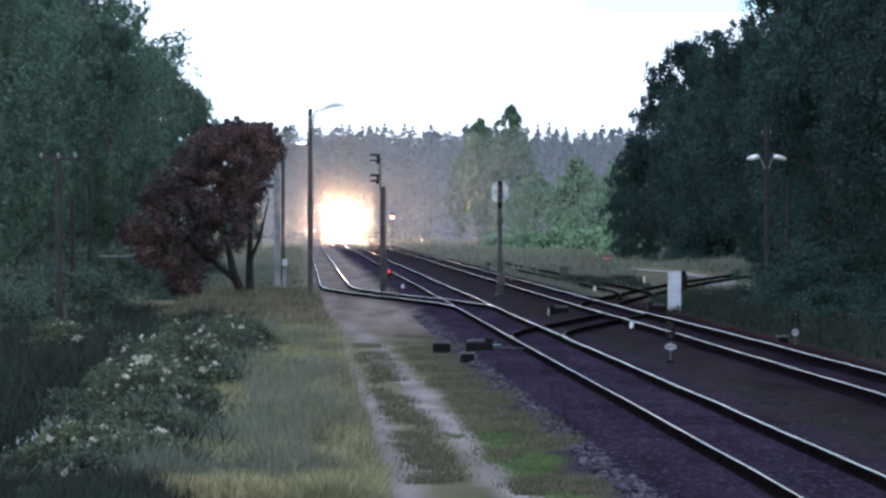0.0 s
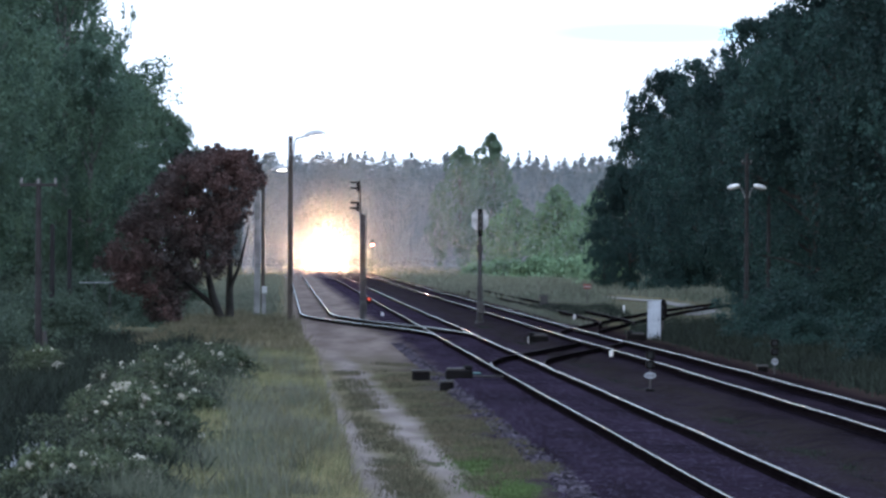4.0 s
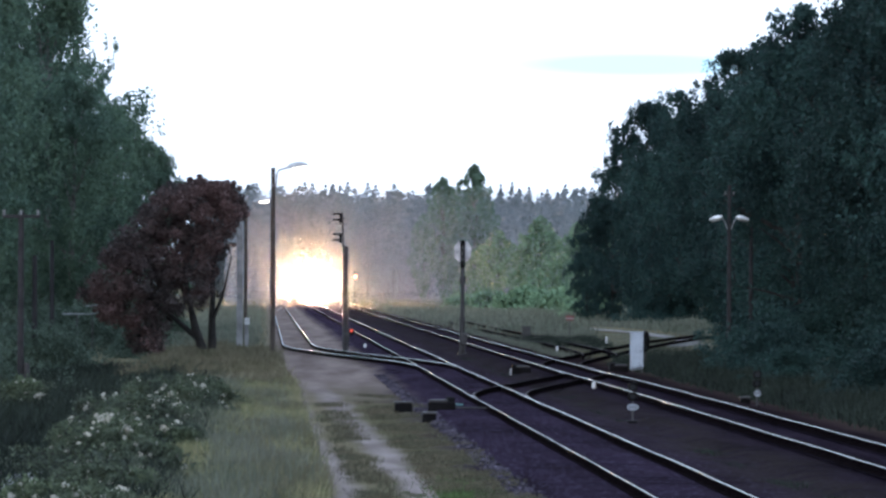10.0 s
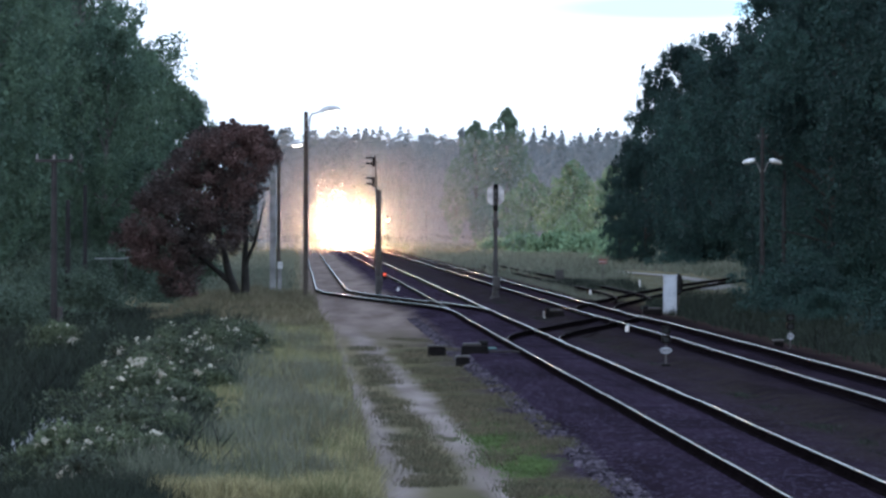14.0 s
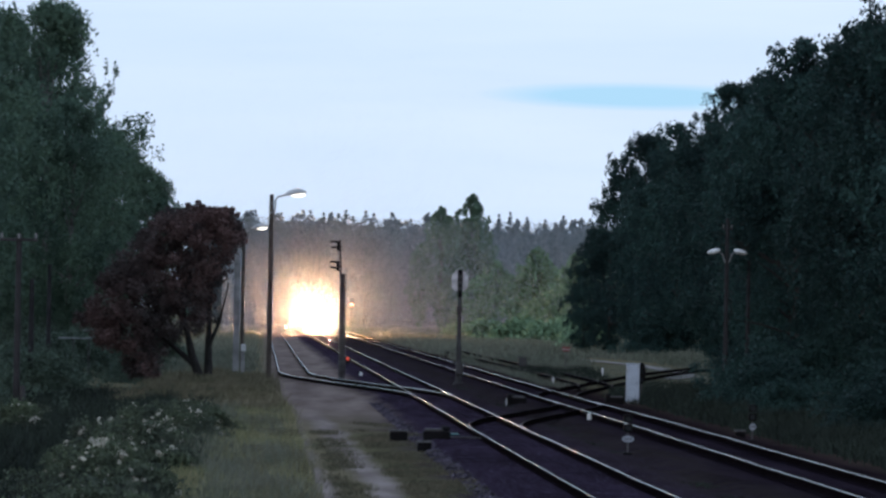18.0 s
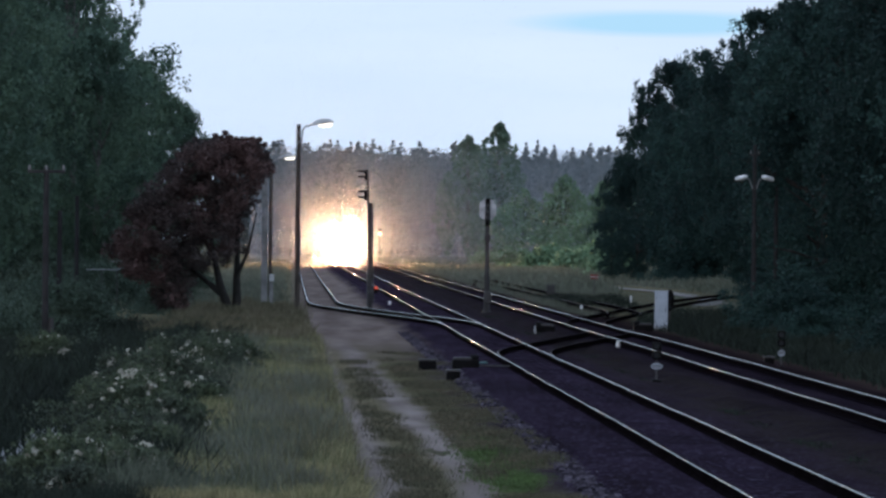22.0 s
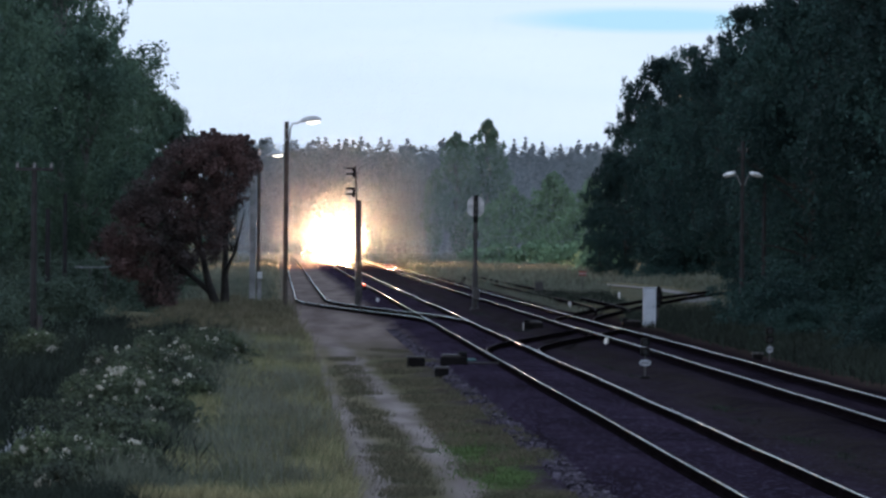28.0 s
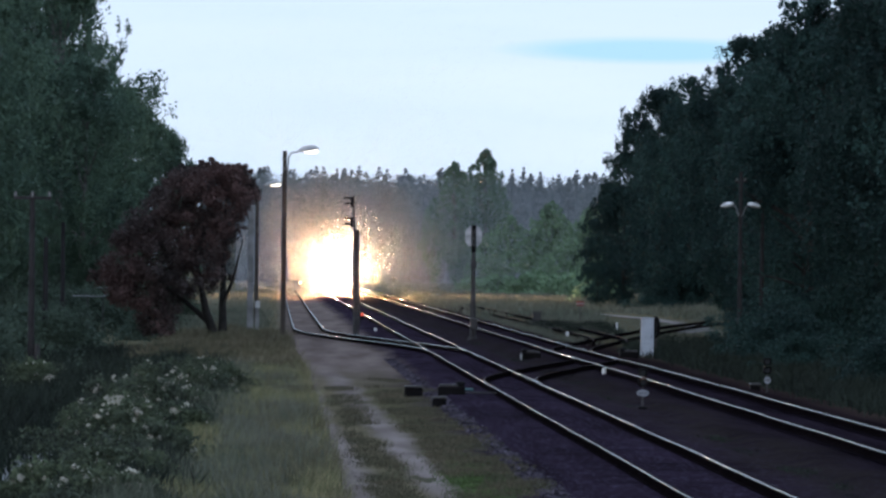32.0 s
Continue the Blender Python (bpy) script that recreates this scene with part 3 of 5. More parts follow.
def broad_tree(name, h, spread, seed, leaves, leaf_mat, bark, low=0.12, clumps=150, per=70, leaf=0.16, peak=0.55, label="", category="tree", lean=0.0, droop=0.0, clump=0.195, lobed=True):
    """Trunk, limbs and a crown of leaf clumps; peak: the height share of the widest part."""
    global rng
    keep, rng = rng, np.random.default_rng(seed)
    tree = tagged(new(name), label, category)
    bm = pipe([(0, 0, -0.2), (lean * 0.1 * h + 0.1, 0.05, h * 0.3), (lean * 0.25 * h, -0.1, h * 0.6), (lean * 0.4 * h, 0, h * 0.93)],
              [h * 0.014, h * 0.011, h * 0.007, 0.02])
    cs, ss = [], []
    def outline(t):
        return math.sin(math.pi * min(1, t / peak) / 2) if t < peak else math.cos(math.pi * (t - peak) / (1 - peak) / 2) ** 0.7

    lobes = []
    while len(lobes) < (clumps // 13 if droop and lobed else 0):
        t = rng.random() ** 0.85
        a, w = rng.random() * 2 * math.pi, max(outline(t), 0.08)
        rr = spread * w * (0.45 + 0.4 * rng.random())
        lobes.append((math.cos(a) * rr, math.sin(a) * rr, (low + (1 - low) * t) * h, spread * (0.16 + 0.2 * w) * (0.8 + 0.4 * rng.random())))
    while len(cs) < clumps:
        t = rng.random() ** 0.85
        z = low + (1 - low) * t
        w = outline(t)
        if lobes and rng.random() < 0.72:
            x, y, zz, r = lobes[int(rng.integers(len(lobes)))]
            d = Vector(rng.normal(size=3) + np.array([0, 0, 0.45])).normalized() * r * (0.6 + 0.4 * rng.random())
            cs.append((x + d.x + lean * zz * 0.4, y + d.y, min(zz + d.z, 0.985 * h)))
        else:
            a = rng.random() * 2 * math.pi
            edge = 1 + 0.32 * noise.noise(Vector((math.cos(a) * 1.6 + seed, math.sin(a) * 1.6, z * 5)))
            rr = spread * max(w, 0.06) * edge * math.sqrt(0.05 + 0.95 * rng.random())
            cs.append((math.cos(a) * rr + lean * z * 0.4 * h, math.sin(a) * rr, z * h))
        ss.append((0.5 + 0.5 * rng.random()) * spread * clump * (0.55 + 0.6 * max(w, 0.1)))
    cs, ss = np.array(cs), np.array(ss)
    for i in rng.choice(len(cs), 16, replace=False):
        p = cs[i]
        z0 = max(0.15 * h, p[2] * 0.72)
        pipe([(lean * z0 * 0.4, 0, z0), (p[0] * 0.5 + lean * z0 * 0.2, p[1] * 0.5, (z0 + p[2]) / 2 + 0.1), tuple(p)], [h * 0.005, h * 0.003, 0.012], 6, bm)
    part("trunk", bm, bark, tree)
    quads_ob("crown", hanging(cs, ss, per, leaf, droop) if droop else leaf_cloud(cs, ss, per, leaf), leaf_mat, tree)
    rng = keep
    return tree


def pine_tree(name, h, seed, per=20, leaf=0.27, label="", pointed=False):
    """A slender trunk and tiers of needle clumps."""
    global rng
    keep, rng = rng, np.random.default_rng(seed)
    tree = tagged(new(name), label, "tree")
    bm = pipe([(0, 0, -0.3), (0.1, 0, h * 0.5), (0, 0, h * 0.97)], [h * 0.011, h * 0.008, 0.03], 6)
    part("trunk", bm, BARK, tree)
    cs, ss = [], []
    tiers = 34
    for i in range(tiers):
        t = i / (tiers - 1)
        z = h * (0.12 + 0.87 * t)
        if pointed:
            w = h * (0.006 + 0.13 * (1 - t) ** 0.62)
        else:
            w = h * (0.008 + 0.11 * math.sin(math.pi * min(1.0, 0.12 + 0.88 * t)) ** 0.6 * (0.7 + 0.6 * rng.random()))
        for k in range(6 if t < 0.85 else 3):
            a = rng.random() * 2 * math.pi
            r = w * (0.3 + 0.7 * rng.random())
            cs.append((r * math.cos(a), r * math.sin(a), z - 0.25 * r + rng.normal(0, 0.15)))
            ss.append(0.16 + w * 0.36)
    quads_ob("crown", leaf_cloud(np.array(cs), np.array(ss), per, leaf, 0.5, 0.5), LEAF_PINE_HAZED, tree)
    rng = keep
    return tree


def plant(tree, places, group=""):
    """Set the tree at the first place, copies at the others; a place is x, y, turn, size."""
    for i, (x, y, turn, size) in enumerate(places):
        z = ground_height(x, y) if y < 900 and -20 < x < 60 else 0.0
        m = pose(x, y, z - 0.05, 0, 0, turn)
        ob = tree if i == 0 else copy_thing(tree, m)
        ob.matrix_world = m @ Matrix.Scale(size, 4)
        if group:
            tagged(ob, group=group)


def left_wood():
    kw = dict(leaf_mat=LEAF_BIRCH, bark=BIRCH_BARK, leaves=0)
    a = broad_tree("birch_tree", 17, 4.0, 11, low=0.10, clumps=560, per=63, leaf=0.105, droop=1.5, clump=0.175, label="tall leafy birch at the edge of the railway", **kw)
    b = broad_tree("birch_tree", 15, 3.6, 12, low=0.06, clumps=540, per=63, leaf=0.105, droop=1.5, clump=0.175, peak=0.45, label="tall leafy birch at the edge of the railway", **kw)
    c = broad_tree("birch_tree", 19, 5.0, 13, low=0.10, clumps=620, per=63, leaf=0.105, droop=1.5, clump=0.175, peak=0.42, label="tall leafy birch at the edge of the railway", **kw)
    g = "birches beside the ditch"
    plant(a, [(-13.3, 268, 10, 1.0), (-10.0, 352, 130, 0.84), (-20, 330, 200, 1.1), (-12.6, 400, 50, 1.15)], g)
    plant(b, [(-14.2, 300, 0, 1.1), (-8.7, 385, 80, 0.92), (-17, 300, 240, 1.2), (-7.6, 440, 10, 0.86), (-12.4, 240, 60, 0.62)], g)
    plant(c, [(-11.7, 362, 20, 1.05), (-15.8, 246, 100, 0.95), (-24, 290, 10, 1.2), (-15.5, 345, 300, 1.1), (-16, 400, 30, 1.1), (-19, 470, 30, 1.0)], g)
    deep = broad_tree("birch_tree", 16, 5.0, 14, low=0.0, clumps=420, per=28, leaf=0.3, droop=1.2, peak=0.35, label="leafy birch deeper in the stand", **kw)
    plant(deep, [(-14, 520, 90, 0.8), (-26, 480, 0, 1.2), (-18, 380, 40, 1.0), (-21, 300, 90, 1.1), (-17, 270, 150, 0.9), (-20, 430, 10, 1.1), (-13, 440, 70, 0.7), (-22, 250, 70, 1.1), (-24, 370, 70, 1.2), (-12, 480, 20, 0.6)], g)


def right_wood():
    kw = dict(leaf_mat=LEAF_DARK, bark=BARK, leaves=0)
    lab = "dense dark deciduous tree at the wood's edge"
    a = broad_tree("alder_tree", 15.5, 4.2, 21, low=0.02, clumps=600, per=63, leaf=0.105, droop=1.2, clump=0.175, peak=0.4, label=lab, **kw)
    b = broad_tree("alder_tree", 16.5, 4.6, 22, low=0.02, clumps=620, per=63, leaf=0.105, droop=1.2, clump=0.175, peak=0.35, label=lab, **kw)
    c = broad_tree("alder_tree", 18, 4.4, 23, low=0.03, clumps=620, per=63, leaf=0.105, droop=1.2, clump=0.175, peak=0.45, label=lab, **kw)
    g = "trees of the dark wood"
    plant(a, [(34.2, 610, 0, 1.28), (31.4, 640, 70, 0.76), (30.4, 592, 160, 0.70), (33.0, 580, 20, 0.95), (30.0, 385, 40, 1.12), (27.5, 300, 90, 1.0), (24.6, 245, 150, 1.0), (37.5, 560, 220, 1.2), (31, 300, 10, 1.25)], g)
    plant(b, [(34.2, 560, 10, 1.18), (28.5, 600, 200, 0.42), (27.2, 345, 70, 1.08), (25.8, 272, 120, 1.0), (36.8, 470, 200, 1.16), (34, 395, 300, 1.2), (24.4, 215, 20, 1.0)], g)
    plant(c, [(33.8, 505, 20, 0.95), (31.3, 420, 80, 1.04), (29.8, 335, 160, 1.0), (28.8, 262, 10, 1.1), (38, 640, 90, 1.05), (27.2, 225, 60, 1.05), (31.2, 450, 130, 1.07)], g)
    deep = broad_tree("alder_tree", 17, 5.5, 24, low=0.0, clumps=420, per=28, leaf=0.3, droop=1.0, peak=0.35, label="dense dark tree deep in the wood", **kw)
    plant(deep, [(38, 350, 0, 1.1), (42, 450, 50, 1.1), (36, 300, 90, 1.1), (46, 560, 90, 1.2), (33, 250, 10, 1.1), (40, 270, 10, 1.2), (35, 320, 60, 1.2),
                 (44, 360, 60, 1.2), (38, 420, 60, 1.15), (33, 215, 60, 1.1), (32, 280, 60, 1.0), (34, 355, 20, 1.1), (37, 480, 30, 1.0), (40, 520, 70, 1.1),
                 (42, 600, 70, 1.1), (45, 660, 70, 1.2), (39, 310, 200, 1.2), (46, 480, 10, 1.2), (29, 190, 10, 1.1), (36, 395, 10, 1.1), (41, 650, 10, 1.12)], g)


def far_wood():
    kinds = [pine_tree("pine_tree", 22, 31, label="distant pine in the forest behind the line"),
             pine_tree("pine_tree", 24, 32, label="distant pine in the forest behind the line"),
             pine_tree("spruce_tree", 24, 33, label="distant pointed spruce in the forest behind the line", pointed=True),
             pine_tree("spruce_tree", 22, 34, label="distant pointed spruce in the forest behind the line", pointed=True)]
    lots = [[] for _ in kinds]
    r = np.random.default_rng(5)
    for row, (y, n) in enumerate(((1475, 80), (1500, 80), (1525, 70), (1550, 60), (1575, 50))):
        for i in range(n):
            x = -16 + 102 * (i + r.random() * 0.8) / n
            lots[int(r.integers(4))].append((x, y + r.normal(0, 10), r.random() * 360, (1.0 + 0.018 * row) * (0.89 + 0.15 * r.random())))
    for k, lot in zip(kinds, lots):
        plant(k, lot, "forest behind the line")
    kw = dict(leaf_mat=LEAF_WILLOW_HAZED, bark=BARK, leaves=0)
    birch = broad_tree("birch_tree", 21, 3.4, 41, low=0.04, clumps=300, per=42, leaf=0.22, droop=1.6, clump=0.17, lobed=False, peak=0.6, label="tall birch standing before the far forest", leaf_mat=LEAF_FAR_HAZED, bark=BIRCH_BARK, leaves=0)
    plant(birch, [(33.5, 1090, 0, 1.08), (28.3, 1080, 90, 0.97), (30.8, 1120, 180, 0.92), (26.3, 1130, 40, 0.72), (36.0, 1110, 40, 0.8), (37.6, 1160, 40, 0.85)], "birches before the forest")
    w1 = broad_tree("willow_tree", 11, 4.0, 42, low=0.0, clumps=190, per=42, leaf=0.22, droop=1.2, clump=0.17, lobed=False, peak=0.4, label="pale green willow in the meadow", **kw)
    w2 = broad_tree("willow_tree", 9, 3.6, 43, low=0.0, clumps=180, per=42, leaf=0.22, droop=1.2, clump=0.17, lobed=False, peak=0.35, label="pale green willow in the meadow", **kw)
    low = shrub("willow_shrub", 5.0, 3.2, 44, LEAF_WILLOW_HAZED, "low pale willow bush in the meadow", 0.26, 90, 40)
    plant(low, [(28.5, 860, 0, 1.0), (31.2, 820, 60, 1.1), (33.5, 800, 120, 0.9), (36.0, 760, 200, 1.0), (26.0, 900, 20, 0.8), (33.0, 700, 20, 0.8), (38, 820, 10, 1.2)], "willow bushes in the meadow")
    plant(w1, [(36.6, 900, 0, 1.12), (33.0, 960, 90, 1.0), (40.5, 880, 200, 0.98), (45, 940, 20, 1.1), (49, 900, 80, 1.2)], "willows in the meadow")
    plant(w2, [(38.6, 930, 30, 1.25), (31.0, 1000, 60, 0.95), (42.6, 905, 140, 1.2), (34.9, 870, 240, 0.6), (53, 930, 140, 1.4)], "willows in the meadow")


def shrub(name, w, h, seed, leaf_mat, label, leaf=0.09, clumps=60, per=60):
    global rng
    keep, rng = rng, np.random.default_rng(seed)
    ob = tagged(new(name), label, "shrub")
    cs = np.stack([rng.normal(0, w * 0.33, clumps), rng.normal(0, w * 0.33, clumps), h * rng.random(clumps) ** 0.8 * 0.85], 1)
    cs[:, 2] *= np.clip(1.15 - 0.35 * (cs[:, 0] ** 2 + cs[:, 1] ** 2) / (w * 0.4) ** 2, 0.25, 1)
    ss = 0.10 * w + 0.12 * w * rng.random(clumps)
    bm = bmesh.new()
    for i in range(7):
        p = cs[i]
        pipe([(p[0] * 0.15, p[1] * 0.15, -0.1), tuple(p * 0.6), tuple(p)], [0.03, 0.02, 0.008], 5, bm)
    part("stems", bm, BARK, ob)
    quads_ob("foliage", leaf_cloud(cs, ss, per, leaf), leaf_mat, ob)
    rng = keep
    return ob


def shrubs():
    lab = "leafy undergrowth shrub at the wood's edge"
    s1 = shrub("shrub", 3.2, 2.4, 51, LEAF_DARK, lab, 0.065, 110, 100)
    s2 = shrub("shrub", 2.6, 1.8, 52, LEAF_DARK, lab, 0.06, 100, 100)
    s3 = shrub("shrub", 3.0, 2.2, 53, LEAF_UNDER, "green shrub under the birches", 0.065, 110, 90)
    plant(s1, [(19.8, 262, 0, 1.0), (22.5, 300, 50, 1.2), (20.5, 225, 90, 0.9), (23, 250, 10, 1.1), (33, 560, 10, 1.5), (27.8, 372, 60, 1.2), (29.5, 405, 10, 1.3), (26.5, 340, 10, 1.2), (25, 300, 10, 1.2)], "undergrowth of the dark wood")
    plant(s2, [(18.5, 240, 0, 0.8), (21.2, 280, 50, 1.1), (19.2, 208, 90, 1.0), (21.5, 200, 120, 1.0),], "undergrowth of the dark wood")
    plant(s3, [(-8.4, 262, 0, 1.0), (-10.5, 240, 50, 1.1), (-5.9, 318, 20, 0.75), (-12.5, 225, 200, 1.2), (-9.5, 215, 20, 0.9), (-12, 300, 20, 1.2), (-9.5, 340, 40, 1.3), (-12.5, 345, 90, 1.5), (-7.5, 380, 10, 1.2), (-10.2, 280, 10, 1.0), (-14, 270, 10, 1.5), (-6.5, 430, 10, 1.1), (-10, 430, 60, 1.5)], "undergrowth below the birches")


def purple_tree():
    """A many-stemmed ornamental tree with purple leaves."""
    global rng
    keep, rng = rng, np.random.default_rng(61)
    tree = tagged(new("purple_tree"), "dark purple-leaved tree with two leaning stems by the path", "tree")
    bm = pipe([(0.3, 0, -0.2), (0.15, 0, 0.8), (-0.15, 0, 1.6), (-0.5, 0.1, 3.2), (-0.9, 0, 6.4)], [0.27, 0.23, 0.19, 0.12, 0.03], 10)
    pipe([(0.5, 0.1, -0.2), (0.62, 0.1, 1.0), (0.6, 0.1, 2.2), (0.65, 0.1, 4.2), (0.7, 0.2, 7.0)], [0.25, 0.21, 0.16, 0.1, 0.03], 10, bm)
    pipe([(0.0, 0, 1.15), (-0.7, 0, 1.75), (-1.6, 0.1, 2.5), (-3.0, 0.1, 3.5)], [0.15, 0.12, 0.09, 0.02], 8, bm)
    pipe([(0.6, 0, 2.0), (1.1, -0.2, 3.2), (1.5, -0.2, 5.0)], [0.11, 0.07, 0.02], 8, bm)
    pipe([(-0.4, 0, 2.8), (-1.3, 0.2, 4.4), (-2.1, 0.2, 6.2)], [0.1, 0.07, 0.02], 8, bm)
    part("trunk", bm, BARK, tree)
    cs, ss = [], []
    # outline: wide and low on one side, a tall shoulder on the other
    while len(cs) < 430:
        x, y, z = rng.uniform(-5.4, 2.1), rng.uniform(-2.8, 2.8), rng.uniform(0.4, 8.5)
        top = float(np.interp(x, (-5.3, -4.8, -3.1, -1.5, 0.0, 1.7, 2.1), (3.5, 4.6, 6.6, 8.1, 8.3, 8.0, 6.8))) + 0.6 * noise.noise(Vector((x * 1.7, y, 2)))
        under = float(np.interp(x, (-5.3, -4.5, -3.6, -3.0, -1.9, -1.4, -0.5, 0.3, 0.8, 1.4, 2.0), (2.7, 2.1, 1.7, 0.5, 0.4, 1.7, 2.5, 2.7, 4.3, 5.4, 6.7))) + 0.4 * noise.noise(Vector((x * 1.2, y, 9)))
        if under + 0.2 < z < top - 0.2 and (y / 2.8) ** 2 + ((x + 1.6) / 3.9) ** 4 < 1.0:
            cs.append((x, y, z))
            ss.append(rng.uniform(0.32, 0.6))
    for x in np.linspace(-2.6, 2.0, 22):
        for i in range(4):
            z0 = float(np.interp(x, (-2.6, -1.5, 0.0, 1.7, 2.1), (7.0, 8.0, 8.2, 7.9, 6.9)))
            cs.append((x + rng.normal(0, 0.08), rng.normal(0, 0.5), z0 + 0.2 * i * rng.random() - 0.15))
            ss.append(0.3 - 0.05 * i)
    quads_ob("crown", leaf_cloud(np.array(cs), np.array(ss), 105, 0.078), LEAF_RED, tree)
    rng = keep
    tree.matrix_world = pose(-2.88, 295, 0) @ Matrix.Scale(0.945, 4)


left_wood()
right_wood()
far_wood()
shrubs()
purple_tree()


# ---- grass, weeds, flowers ----
def blades(name, xy, height, width, material, label, lean=0.35, per=6, radius=0.12):
    n = len(xy) * per
    p = np.repeat(xy, per, 0) + rng.normal(0, radius, (n, 2))
    z = np.array([ground_height(x, y) for x, y in xy]).repeat(per) - 0.03
    h = height * (0.55 + 0.6 * rng.random(n)) * np.array([1 + 0.7 * noise.noise(Vector((x * 1.1, y * 0.22, 5.0))) for x, y in xy]).repeat(per)
    a = rng.random(n) * math.pi
    w = width * (0.7 + 0.6 * rng.random(n))
    tip = rng.normal(0, lean, (n, 2)) * h[:, None]
    base = np.column_stack([p, z])
    side = np.column_stack([np.cos(a) * w, np.sin(a) * w * 0.3, np.zeros(n)])
    top = base + np.column_stack([tip, h])
    mid = base + np.column_stack([tip * 0.3, h * 0.55])
    q = np.concatenate([np.stack([base - side, base + side, mid + side * 0.8, mid - side * 0.8], 1),
                        np.stack([mid - side * 0.8, mid + side * 0.8, top + side * 0.12, top - side * 0.12], 1)])
    ob = quads_ob(name, q, material)
    return tagged(ob, label, "grass", kind="stuff")


def near_branch(x, y):
    """Bare ground: the open ditch, the branch line and the dirt road."""
    if y < 140 and -5.0 < x < -4.1:
        return True
    if 262 < y < 440 and abs(x - float(np.interp(y, (264, 276, 291, 316, 354, 396, 440), (11.9, 12.1, 13.1, 15.4, 19.1, 23.5, 28.9)))) < 1.7:
        return True
    if 335 < y < 560 and 17.5 + (y - 335) * 0.035 < x < float(np.interp(y, (335, 385, 417, 510, 560), (23, 25, 29, 30, 28))):
        return True
    if 310 < y < 380 and abs(x - 16.1) < 1.5:
        return True
    if 430 < y < 580 and abs(x - 16.3) < 1.3:
        return True
    return 380 < y < 620 and abs(x - float(np.interp(y, (385, 400, 430, 485, 535, 600), (23, 25.2, 26.6, 27, 25, 22)))) < 1.6


def strew(n, x0, x1, y0, y1, clump=0.25, cut=-0.1):
    out = []
    while len(out) < n:
        y = y0 + (y1 - y0) * rng.random() ** 1.5
        x = rng.uniform(x0, x1)
        if near_branch(x, y):
            continue
        if noise.noise(Vector((x * clump * 3, y * clump * 0.5, 1.7))) > cut:
            out.append((x, y))
    return np.array(out)


blades("tall_grass", strew(22000, -1.75, 0.9, 84, 240, cut=-0.5), 0.36, 0.006, GRASS, "tall dry yellow-green verge grass beside the track road")
blades("tall_grass_far", strew(5000, -5.0, -0.1, 235, 340, cut=-0.3), 0.5, 0.015, DRY, "tall dry verge grass round the lamp posts", radius=0.2)
blades("tall_grass_pale", strew(2500, -2.2, 0.7, 86, 220, cut=0.1), 0.62, 0.007, MEADOW, "taller pale seed heads in the verge grass", lean=0.25, per=4, radius=0.2)
blades("brown_weeds", strew(3000, -2.6, 0.5, 225, 320, cut=-0.2), 0.55, 0.016, DRY, "tall brown seeding weeds before the lamp posts", radius=0.2)
blades("rut_grass", strew(1700, 1.55, 2.25, 88, 200, cut=-0.25), 0.12, 0.007, VERGE, "short grass between the wheel ruts")
blades("verge_lawn", np.column_stack([rng.normal(3.5, 0.28, 3600), np.clip(rng.normal(108, 9, 3600), 88, 132)]), 0.08, 0.007, LAWN, "strip of bright green mown grass")
blades("verge_weeds", strew(4500, 2.9, 4.5, 90, 215, cut=-0.1), 0.13, 0.008, VERGE, "low weeds along the ballast edge")
blades("track_weeds", strew(1600, 8.4, 10.4, 95, 330, cut=0.0), 0.11, 0.01, HERB, "low weeds between the two main lines")
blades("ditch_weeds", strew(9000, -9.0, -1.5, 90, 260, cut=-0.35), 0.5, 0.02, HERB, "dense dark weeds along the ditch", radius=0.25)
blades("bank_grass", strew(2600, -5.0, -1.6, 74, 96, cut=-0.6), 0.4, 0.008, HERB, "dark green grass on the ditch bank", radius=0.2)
blades("verge_straw", strew(2600, -0.3, 0.95, 84, 225, cut=0.0), 0.45, 0.006, DRY, "straw-coloured stalks at the edge of the track road")
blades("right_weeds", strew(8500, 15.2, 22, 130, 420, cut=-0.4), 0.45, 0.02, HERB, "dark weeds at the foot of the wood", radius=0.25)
blades("verge_weeds_tall", strew(4200, -2.6, 0.6, 88, 300, cut=0.0), 0.42, 0.009, BUSH_LEAF, "darker weeds mixed into the verge grass")
blades("siding_grass", strew(5000, -6.5, -0.9, 330, 900, cut=-0.6), 0.45, 0.025, MEADOW, "rough grass along the siding", radius=0.5)
blades("meadow_low_grass", strew(5000, 14.0, 30, 320, 520, cut=-0.6), 0.3, 0.018, MEADOW, "low soft grass round the branch line", radius=0.5)
blades("branch_turf", np.column_stack([rng.uniform(17, 29, 5000), rng.uniform(335, 480, 5000)]), 0.09, 0.014, MEADOW, "short turf beside the branch line", radius=0.4)
blades("meadow_grass", strew(7500, 14.5, 45, 480, 1250, cut=-0.5), 0.7, 0.05, MEADOW, "pale overgrown meadow grass beyond the station", radius=0.6)


